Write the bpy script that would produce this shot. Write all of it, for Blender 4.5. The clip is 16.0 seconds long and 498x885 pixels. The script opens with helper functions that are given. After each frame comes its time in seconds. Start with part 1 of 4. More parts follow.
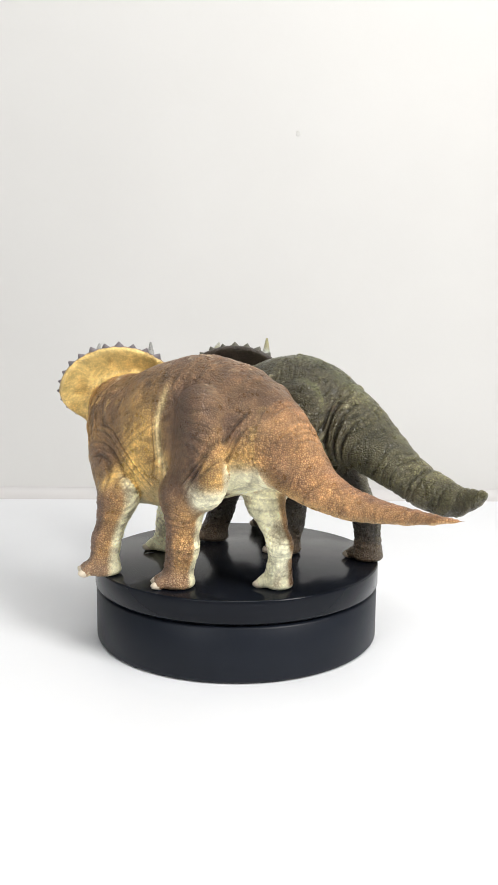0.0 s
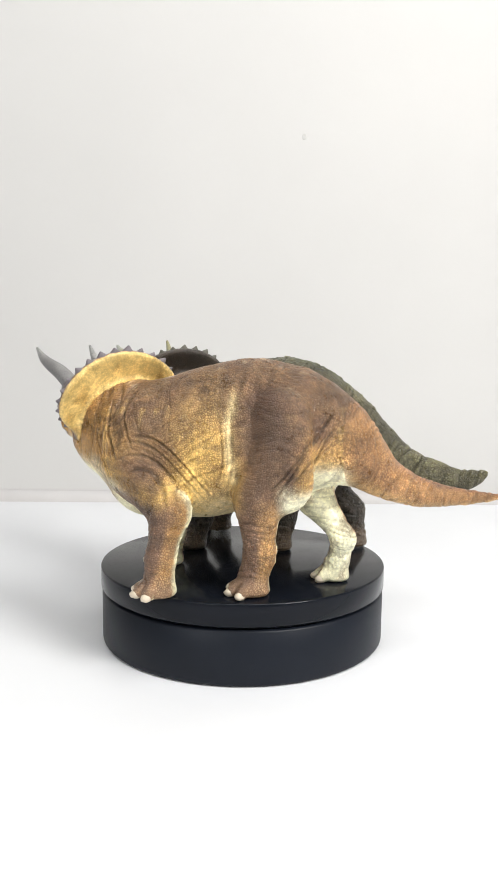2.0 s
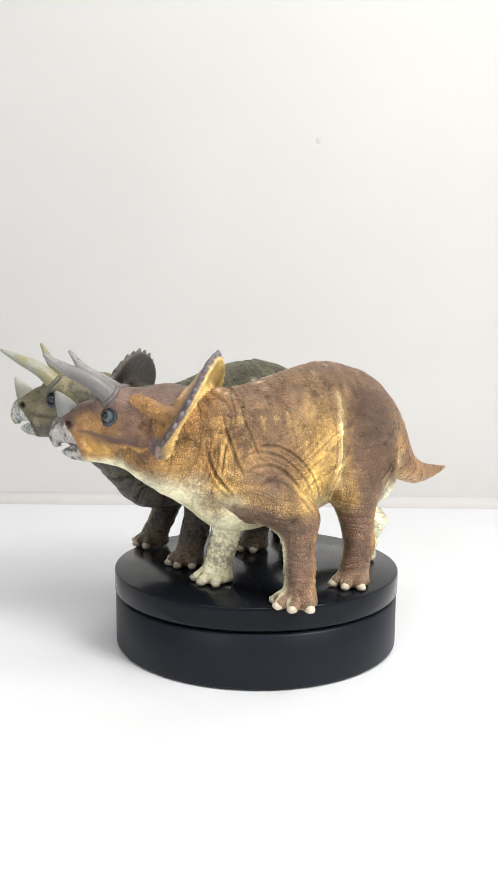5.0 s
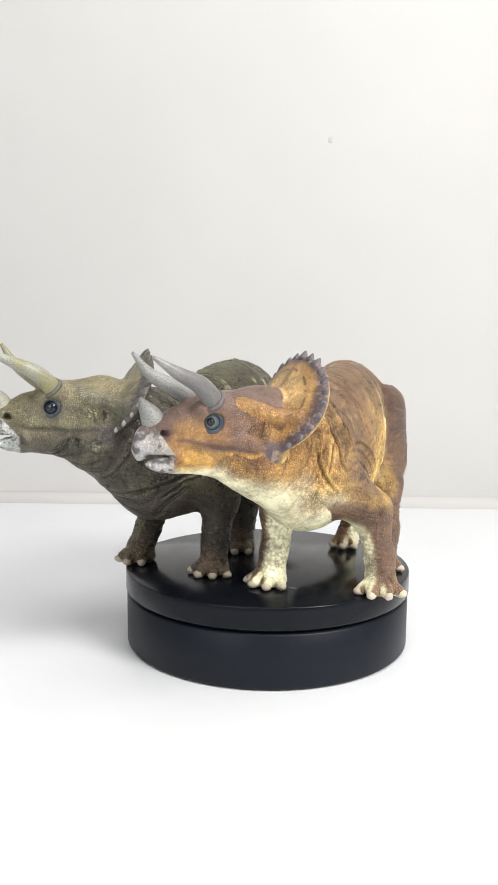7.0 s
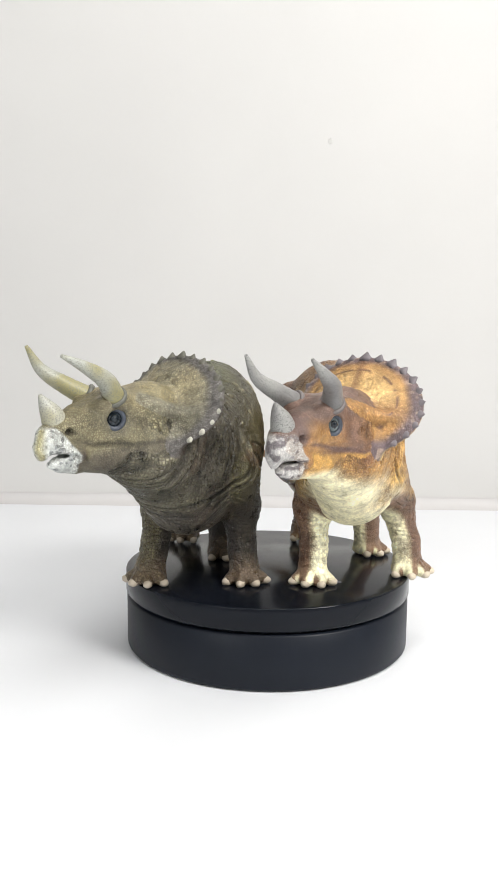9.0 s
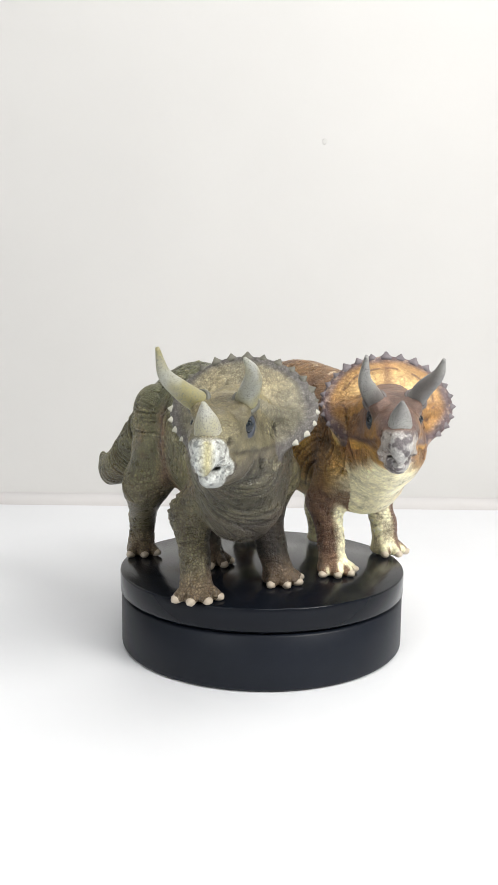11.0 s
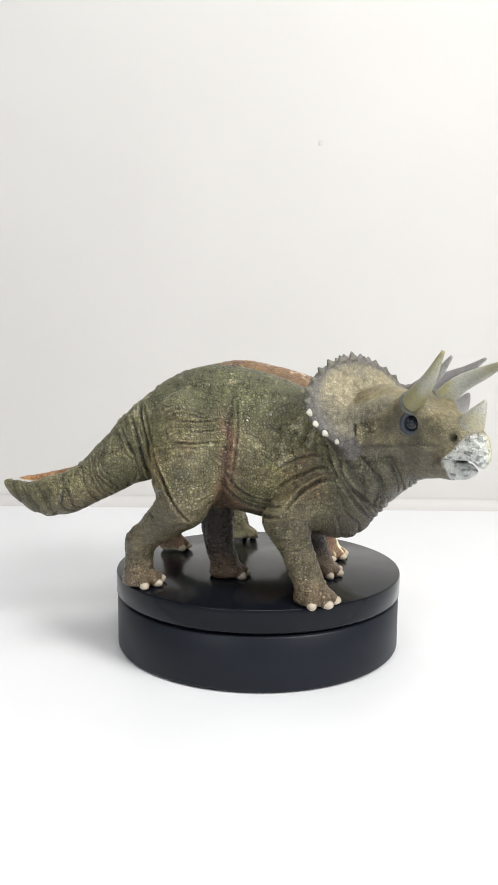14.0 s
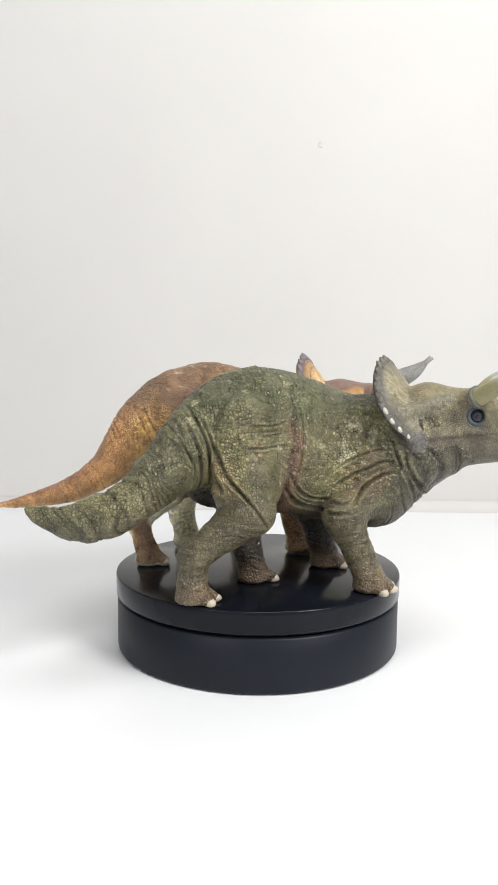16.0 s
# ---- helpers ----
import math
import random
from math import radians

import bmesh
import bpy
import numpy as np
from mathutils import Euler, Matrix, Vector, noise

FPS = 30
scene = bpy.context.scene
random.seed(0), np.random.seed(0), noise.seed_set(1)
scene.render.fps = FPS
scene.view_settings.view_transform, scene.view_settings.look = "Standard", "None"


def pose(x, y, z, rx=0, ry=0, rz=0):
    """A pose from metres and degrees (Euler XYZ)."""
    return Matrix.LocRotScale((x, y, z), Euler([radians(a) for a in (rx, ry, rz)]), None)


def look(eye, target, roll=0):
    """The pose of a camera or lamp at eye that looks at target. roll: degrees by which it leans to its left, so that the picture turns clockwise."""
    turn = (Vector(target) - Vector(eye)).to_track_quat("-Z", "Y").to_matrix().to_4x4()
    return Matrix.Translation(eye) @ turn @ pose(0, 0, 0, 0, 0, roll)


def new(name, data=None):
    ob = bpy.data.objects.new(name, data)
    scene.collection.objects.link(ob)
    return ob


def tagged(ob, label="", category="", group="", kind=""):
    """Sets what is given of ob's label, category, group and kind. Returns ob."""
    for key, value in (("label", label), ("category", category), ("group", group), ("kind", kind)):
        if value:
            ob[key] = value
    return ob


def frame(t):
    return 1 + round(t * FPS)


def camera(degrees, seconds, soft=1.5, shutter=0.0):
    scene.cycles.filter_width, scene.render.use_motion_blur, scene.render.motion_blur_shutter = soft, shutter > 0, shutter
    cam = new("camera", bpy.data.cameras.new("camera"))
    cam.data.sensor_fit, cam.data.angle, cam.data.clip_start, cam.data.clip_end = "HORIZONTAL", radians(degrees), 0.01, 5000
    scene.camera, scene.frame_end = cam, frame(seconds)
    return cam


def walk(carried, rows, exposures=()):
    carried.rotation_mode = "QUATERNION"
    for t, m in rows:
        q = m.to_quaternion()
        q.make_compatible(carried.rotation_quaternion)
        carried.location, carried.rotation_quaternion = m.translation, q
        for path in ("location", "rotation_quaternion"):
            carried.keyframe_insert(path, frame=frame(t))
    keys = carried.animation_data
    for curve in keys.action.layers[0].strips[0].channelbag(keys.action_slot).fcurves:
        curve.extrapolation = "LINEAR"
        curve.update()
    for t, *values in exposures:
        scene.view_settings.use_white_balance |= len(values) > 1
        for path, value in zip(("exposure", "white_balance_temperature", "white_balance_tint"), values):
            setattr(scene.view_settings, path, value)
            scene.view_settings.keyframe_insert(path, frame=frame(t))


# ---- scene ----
# ---- camera and its way ----
cam = camera(34.74, 16.0, soft=1.5)
EYE = (0.0, -0.3835, 0.1436)
LEAN = 0.478


def aim(pan, tilt):
    """The camera at its tripod, turned right by pan and down by tilt."""
    return pose(*EYE, 90, 0, -pan) @ pose(0, 0, 0, -tilt) @ pose(0, 0, 0, 0, 0, LEAN)


SWAY = [(0.0, 0.818, 7.669), (0.5, 0.770, 7.665), (1.0, 0.640, 7.640), (1.5, 0.510, 7.590), (2.0, 0.390, 7.450),
        (2.5, 0.190, 7.330), (3.0, -0.010, 7.250), (3.5, -0.130, 7.225), (4.0, -0.250, 7.205), (6.5, -1.240, 7.240),
        (7.0, -1.410, 7.240), (7.5, -1.470, 7.260), (8.0, -1.520, 7.250), (8.5, -1.520, 7.200), (9.0, -1.420, 7.150),
        (11.5, -0.950, 7.150), (12.0, -0.905, 7.110), (12.5, -0.880, 7.080), (13.0, -0.840, 7.090), (13.5, -0.760, 7.085),
        (14.0, -0.740, 7.060), (14.5, -0.720, 7.030), (15.0, -0.745, 6.970), (15.5, -0.750, 6.945), (16.0, -0.727, 6.932)]
walk(cam, [(t, aim(pan, tilt)) for t, pan, tilt in SWAY])

# ---- world and lights ----
world = bpy.data.worlds.new("world")
scene.world = world
world.use_nodes = True
world.node_tree.nodes["Background"].inputs[0].default_value = (0.9, 0.95, 1.0, 1)
world.node_tree.nodes["Background"].inputs[1].default_value = 0.05


def softbox(name, place, target, wide, high, watts, tint):
    lamp = bpy.data.lights.new(name, "AREA")
    lamp.shape, lamp.size, lamp.size_y, lamp.energy, lamp.color = "RECTANGLE", wide, high, watts, tint
    ob = new(name, lamp)
    ob.matrix_world = look(place, target)
    return ob


softbox("key_light", (0.75, -0.72, 0.84), (0.0, 0.02, 0.06), 0.40, 0.40, 13.4, (1.0, 0.98, 0.95))
softbox("fill_light", (-0.60, -1.00, 0.60), (0.0, 0.0, 0.05), 0.50, 0.50, 2.9, (0.97, 0.99, 1.0))
softbox("top_light", (0.15, -0.33, 0.92), (0.0, -0.12, 0.0), 0.7, 0.4, 4.5, (1.0, 0.99, 0.97))
scene.view_settings.exposure = 0.05

# ---- materials ----
TOP = 0.0356      # height of the turntable's top
GROOVE = 0.0247   # height of the joint between its lid and its foot
RADIUS = 0.069
FOOT = -0.0008    # height of the table


def material(name):
    mat = bpy.data.materials.new(name)
    mat.use_nodes = True
    nt = mat.node_tree
    return mat, nt, nt.nodes["Principled BSDF"]


def node(nt, kind, links=(), **values):
    """A node with values for its properties and, by name, its inputs; links: (input, socket)."""
    n = nt.nodes.new(kind)
    for key, value in values.items():
        if key.startswith("in_"):
            n.inputs[key[3:].replace("_", " ")].default_value = value
        else:
            setattr(n, key, value)
    for key, socket in links:
        nt.links.new(socket, n.inputs[key])
    return n


def ramp(nt, socket, stops):
    n = node(nt, "ShaderNodeValToRGB", [(0, socket)])
    while len(n.color_ramp.elements) < len(stops):
        n.color_ramp.elements.new(0.5)
    for e, (at, value) in zip(n.color_ramp.elements, stops):
        e.position = at
        e.color = (value, value, value, 1) if isinstance(value, float) else (*value, 1)
    return n.outputs[0]


def mix(nt, how, factor, a, b):
    n = node(nt, "ShaderNodeMix", data_type="RGBA", blend_type=how)
    for at, value in ((0, factor), (6, a), (7, b)):
        if hasattr(value, "is_output"):
            nt.links.new(value, n.inputs[at])
        else:
            n.inputs[at].default_value = value
    return n.outputs[2]


def coords(nt):
    return nt.nodes.new("ShaderNodeTexCoord").outputs["Object"]


def noise_tex(nt, where, scale, detail=4.0, rough=0.55):
    return node(nt, "ShaderNodeTexNoise", [("Vector", where)], in_Scale=scale, in_Detail=detail, in_Roughness=rough).outputs["Fac"]


def plain(name, colour, rough, vary=0.06, scale=30.0, bump=0.02, fine=600.0, metal=0.0, shine=0.5):
    """A painted or moulded surface: faint blotches, fine grain, uneven gloss."""
    mat, nt, bsdf = material(name)
    where = coords(nt)
    big, small = noise_tex(nt, where, scale, 3.0), noise_tex(nt, where, fine, 3.0)
    shade = ramp(nt, big, [(0.3, tuple(c * (1 - vary) for c in colour)), (0.7, tuple(min(1.0, c * (1 + vary)) for c in colour))])
    nt.links.new(shade, bsdf.inputs["Base Color"])
    nt.links.new(ramp(nt, small, [(0.3, rough - 0.05), (0.7, rough + 0.05)]), bsdf.inputs["Roughness"])
    bsdf.inputs["Metallic"].default_value, bsdf.inputs["Specular IOR Level"].default_value = metal, shine
    b = node(nt, "ShaderNodeBump", [("Height", small)], in_Strength=bump, in_Distance=0.001)
    nt.links.new(b.outputs[0], bsdf.inputs["Normal"])
    return mat


def skin(name, cell, gloss, crease, bump=0.5):
    """Painted vinyl hide: the airbrushed paint, a darker wash that pools between the moulded scales, drybrushed crowns."""
    mat, nt, bsdf = material(name)
    where = coords(nt)
    warp = node(nt, "ShaderNodeTexNoise", [("Vector", where)], in_Scale=220.0, in_Detail=2.0).outputs["Color"]
    bent = node(nt, "ShaderNodeMix", [(4, where), (5, warp)], data_type="VECTOR")
    bent.inputs[0].default_value = 0.0022
    paint = node(nt, "ShaderNodeAttribute", attribute_name="paint").outputs["Color"]
    scales = node(nt, "ShaderNodeTexVoronoi", [("Vector", bent.outputs[1])], feature="F1", in_Scale=cell, in_Randomness=0.85)
    rims = node(nt, "ShaderNodeTexVoronoi", [("Vector", bent.outputs[1])], feature="DISTANCE_TO_EDGE", in_Scale=cell, in_Randomness=0.85).outputs["Distance"]
    blotch = noise_tex(nt, where, 60.0, 5.0, 0.62)
    patch = noise_tex(nt, where, 210.0, 4.0, 0.65)
    pooled = noise_tex(nt, where, 130.0, 4.0, 0.6)
    grain = noise_tex(nt, where, 1700.0, 2.0, 0.5)
    pale = ramp(nt, paint, [(0.35, 0.0), (0.75, 1.0)])
    marked = ramp(nt, noise_tex(nt, where, 75.0, 3.0, 0.6), [(0.34, 0.55), (0.62, 1.0)])
    crowns = mix(nt, "MIX", marked, (0.62, 0.62, 0.62, 1), ramp(nt, rims, [(0.0, 0.0), (0.27, 1.0)]))
    tone = mix(nt, "MULTIPLY", 1.0, paint, ramp(nt, blotch, [(0.28, 0.74), (0.72, 1.40)]))
    tone = mix(nt, "MULTIPLY", 1.0, tone, ramp(nt, patch, [(0.3, 0.78), (0.7, 1.24)]))
    lone = node(nt, "ShaderNodeSeparateColor", [(0, scales.outputs["Color"])]).outputs[0]
    tone = mix(nt, "MULTIPLY", 1.0, tone, ramp(nt, lone, [(0.0, 0.86), (1.0, 1.16)]))
    thin = mix(nt, "MIX", pale, (*crease, 1), (0.97, 0.95, 0.89, 1))
    washed = mix(nt, "MULTIPLY", 1.0, tone, thin)
    dry = mix(nt, "MULTIPLY", 1.0, tone, (1.08, 1.07, 1.03, 1))
    wet = mix(nt, "MULTIPLY", ramp(nt, pooled, [(0.46, 0.0), (0.66, 0.75)]), washed, (0.58, 0.50, 0.46, 1))
    wet = mix(nt, "MIX", pale, wet, washed)
    nt.links.new(mix(nt, "MIX", crowns, wet, dry), bsdf.inputs["Base Color"])
    nt.links.new(ramp(nt, patch, [(0.3, gloss - 0.08), (0.7, gloss + 0.16)]), bsdf.inputs["Roughness"])
    bsdf.inputs["Specular IOR Level"].default_value = 0.5
    high = mix(nt, "MIX", pale, crowns, (0.5, 0.5, 0.5, 1))
    b1 = node(nt, "ShaderNodeBump", [("Height", high)], in_Strength=bump, in_Distance=0.00035)
    b1 = node(nt, "ShaderNodeBump", [("Height", patch), ("Normal", b1.outputs[0])], in_Strength=0.3, in_Distance=0.0005)
    b2 = node(nt, "ShaderNodeBump", [("Height", grain), ("Normal", b1.outputs[0])], in_Strength=0.12, in_Distance=0.0003)
    nt.links.new(b2.outputs[0], bsdf.inputs["Normal"])
    return mat


WALL = plain("matt_white_wall", (0.615, 0.608, 0.594), 0.9, 0.02, 6.0, 0.03, 300.0)
TABLE = plain("white_laminate", (0.80, 0.815, 0.84), 0.5, 0.015, 9.0, 0.01, 500.0, 0.0, 0.35)
BLACK = plain("satin_black_plastic", (0.006, 0.0075, 0.0115), 0.17, 0.12, 20.0, 0.0, 60.0, 0.0, 0.18)
BLACK_SIDE = plain("satin_black_side", (0.008, 0.0105, 0.0165), 0.40, 0.12, 20.0, 0.05, 1500.0, 0.0, 0.22)
GAP = plain("black_gap", (0.004, 0.004, 0.005), 0.7)
ROOM = plain("room_paint", (0.75, 0.74, 0.73), 0.9, 0.03, 2.0)
BROWN_HIDE = skin("brown_hide", 1050.0, 0.31, (0.52, 0.40, 0.32), 0.85)
BROWN_FACE = skin("brown_face", 1300.0, 0.36, (0.62, 0.50, 0.42), 0.4)
GREEN_FACE = skin("green_face", 1200.0, 0.36, (0.50, 0.45, 0.41), 0.5)
BEAK = skin("chipped_horn_beak", 900.0, 0.45, (0.72, 0.72, 0.74), 0.5)
GREEN_HIDE = skin("green_hide", 760.0, 0.29, (0.38, 0.34, 0.31), 1.0)


def horn(name, colour, dots, tip, spread=0.62):
    """Painted horn: pale with dark flecks, a warmer tint along it."""
    mat, nt, bsdf = material(name)
    where = coords(nt)
    flecks = ramp(nt, noise_tex(nt, where, 1900.0, 3.0, 0.65), [(0.34, 0.0), (0.50, 1.0)])
    tint = ramp(nt, noise_tex(nt, where, 60.0, 2.0, 0.5), [(spread - 0.22, 0.0), (spread, 1.0)])
    base = mix(nt, "MIX", tint, (*colour, 1), (*tip, 1))
    nt.links.new(mix(nt, "MIX", flecks, (*dots, 1), base), bsdf.inputs["Base Color"])
    bsdf.inputs["Roughness"].default_value = 0.42
    rib = noise_tex(nt, where, 500.0, 3.0, 0.6)
    b = node(nt, "ShaderNodeBump", [("Height", rib)], in_Strength=0.5, in_Distance=0.0004)
    nt.links.new(b.outputs[0], bsdf.inputs["Normal"])
    return mat


SMOOTH_HORN = horn("grey_horn", (0.34, 0.34, 0.32), (0.12, 0.115, 0.12), (0.20, 0.195, 0.19))
PALE_HORN = horn("pale_blue_grey_horn", (0.48, 0.49, 0.46), (0.20, 0.20, 0.19), (0.38, 0.36, 0.24))
OLIVE_HORN = horn("olive_streaked_horn", (0.40, 0.41, 0.37), (0.19, 0.19, 0.16), (0.31, 0.285, 0.14), 0.56)
DULL_NAIL = plain("tan_nail", (0.50, 0.43, 0.34), 0.4, 0.15, 200.0, 0.2, 900.0)
NAIL = plain("cream_nail", (0.62, 0.54, 0.42), 0.4, 0.15, 200.0, 0.2, 900.0)
EYE_BLACK = plain("glossy_black_eye", (0.01, 0.015, 0.02), 0.08, 0.2, 300.0, 0.0)
EYE_GREY = plain("glossy_grey_eye", (0.10, 0.125, 0.13), 0.1, 0.3, 500.0, 0.0)
EYE_RING = plain("dark_blue_eyelid", (0.05, 0.06, 0.08), 0.45, 0.3, 400.0, 0.2)
MOUTH = plain("dark_mouth", (0.03, 0.015, 0.015), 0.5)

# ---- mesh helpers ----


def part(name, bm, mat, parent, label="", smooth=True):
    """Links a bmesh as one mesh object under a thing or a part."""
    data = bpy.data.meshes.new(name)
    bm.to_mesh(data)
    bm.free()
    data.materials.append(mat)
    if smooth:
        data.shade_smooth()
    ob = new(name, data)
    ob.parent = parent
    return tagged(ob, label)


def lathe(profile, steps=96):
    """A body of revolution about z; the profile runs from (radius, height) to (radius, height), ends on the axis."""
    bm = bmesh.new()
    rings = []
    for r, z in profile:
        if r < 1e-6:
            rings.append([bm.verts.new((0, 0, z))])
        else:
            rings.append([bm.verts.new((r * math.cos(a), r * math.sin(a), z)) for a in (2 * math.pi * i / steps for i in range(steps))])
    for lower, upper in zip(rings, rings[1:]):
        for i in range(steps):
            quad = [lower[i % len(lower)], lower[(i + 1) % len(lower)], upper[(i + 1) % len(upper)], upper[i % len(upper)]]
            quad = list(dict.fromkeys(quad))
            if len(quad) > 2:
                bm.faces.new(quad)
    bmesh.ops.recalc_face_normals(bm, faces=bm.faces)
    return bm


def slab(x0, x1, y0, y1, z0, z1):
    bm = bmesh.new()
    bmesh.ops.create_cube(bm, size=1, matrix=Matrix.LocRotScale(((x0 + x1) / 2, (y0 + y1) / 2, (z0 + z1) / 2), None, (x1 - x0, y1 - y0, z1 - z0)))
    return bm


def setting(name, bm, mat, label, category):
    return tagged(part(name, bm, mat, None, label, False), "", category, "", "structure")


def tube(points, radii, sides=14, flat=1.0, ribs=0.0):
    """A tapering bent tube with closed round ends through points."""
    pts = [Vector(p) for p in points]
    n, lens = 28, np.linspace(0, 1, len(pts))
    bm = bmesh.new()
    curve = [Vector([smooth_curve(s, lens, [p[k] for p in pts]) for k in range(3)]) for s in np.linspace(0, 1, n)]
    rad = [max(1e-5, float(smooth_curve(s, lens, radii))) for s in np.linspace(0, 1, n)]
    rings = []
    for i in range(n):
        ahead = (curve[min(i + 1, n - 1)] - curve[max(i - 1, 0)]).normalized()
        side = ahead.cross(Vector((0.3, 0.2, 1))).normalized()
        up = side.cross(ahead)
        swell = 1 + ribs * math.sin(i * 2.4) * (1 - i / n)
        rings.append([bm.verts.new(curve[i] + (side * math.cos(a) + up * math.sin(a) * flat) * rad[i] * swell) for a in (2 * math.pi * k / sides for k in range(sides))])
    for a, b in zip(rings, rings[1:]):
        for k in range(sides):
            bm.faces.new((a[k], a[(k + 1) % sides], b[(k + 1) % sides], b[k]))
    bm.faces.new(rings[0][::-1])
    bm.faces.new(rings[-1])
    bmesh.ops.recalc_face_normals(bm, faces=bm.faces)
    return bm


def blob(centre, radii, turn=None, rough=0.0, level=2):
    """A slightly uneven ellipsoid."""
    bm = bmesh.new()
    bmesh.ops.create_icosphere(bm, subdivisions=level, radius=1)
    m = Matrix.LocRotScale(centre, turn, radii)
    for v in bm.verts:
        v.co = m @ (v.co * (1 + rough * noise.noise(v.co * 2 + Vector(centre) * 900)))
    return bm


def smooth_curve(s, at, values):
    """Monotone-slope cubic through values (works on arrays)."""
    at, values = np.asarray(at, float), np.asarray(values, float)
    d = np.diff(values) / np.diff(at)
    m = np.concatenate([[d[0]], np.where(d[:-1] * d[1:] > 0, 2 * d[:-1] * d[1:] / (d[:-1] + d[1:] + 1e-12), 0), [d[-1]]])
    i = np.clip(np.searchsorted(at, s) - 1, 0, len(at) - 2)
    h = at[i + 1] - at[i]
    u = np.clip((s - at[i]) / h, 0, 1)
    return ((1 + 2 * u) * (1 - u) ** 2 * values[i] + u * (1 - u) ** 2 * h * m[i]
            + u * u * (3 - 2 * u) * values[i + 1] + u * u * (u - 1) * h * m[i + 1])


def value_noise(p, scale, seed=0):
    """Smooth lattice noise in -1..1 for an (n, 3) array of places."""
    q = p * scale + 1000.0
    base = np.floor(q).astype(np.int64)
    f = q - base
    f = f * f * (3 - 2 * f)
    out = np.zeros(len(p))
    for dx in (0, 1):
        for dy in (0, 1):
            for dz in (0, 1):
                h = (base[:, 0] + dx) * 73856093 ^ (base[:, 1] + dy) * 19349663 ^ (base[:, 2] + dz) * 83492791 ^ (seed * 2654435 + 97)
                h = (h ^ (h >> 13)) * 1274126177 & 0x7FFFFFFF
                w = np.where(dx, f[:, 0], 1 - f[:, 0]) * np.where(dy, f[:, 1], 1 - f[:, 1]) * np.where(dz, f[:, 2], 1 - f[:, 2])
                out += w * ((h % 65536) / 32768.0 - 1)
    return out


def pebbles(p, scale, seed=0):
    """Distance to the nearest of many scattered points (0 on a pebble's crown, about 1 between them) for an (n, 3) array of places."""
    q = p * scale + 1000.0
    base = np.floor(q).astype(np.int64)
    best = np.full(len(p), 9.0)
    for dx in (-1, 0, 1):
        for dy in (-1, 0, 1):
            for dz in (-1, 0, 1):
                c = base + (dx, dy, dz)
                h = c[:, 0] * 73856093 ^ c[:, 1] * 19349663 ^ c[:, 2] * 83492791 ^ (seed * 2654435 + 97)
                h = (h ^ (h >> 13)) * 1274126177 & 0x7FFFFFFFFFF
                away = np.zeros(len(p))
                for k in range(3):
                    away += (c[:, k] + 0.15 + 0.7 * ((h >> (10 * k)) % 1024) / 1024.0 - q[:, k]) ** 2
                best = np.minimum(best, away)
    return np.sqrt(best)


def bell(x, centre, wide):
    return np.exp(-((x - centre) / wide) ** 2)


def step(x, a, b):
    u = np.clip((x - a) / (b - a), 0, 1)
    return u * u * (3 - 2 * u)


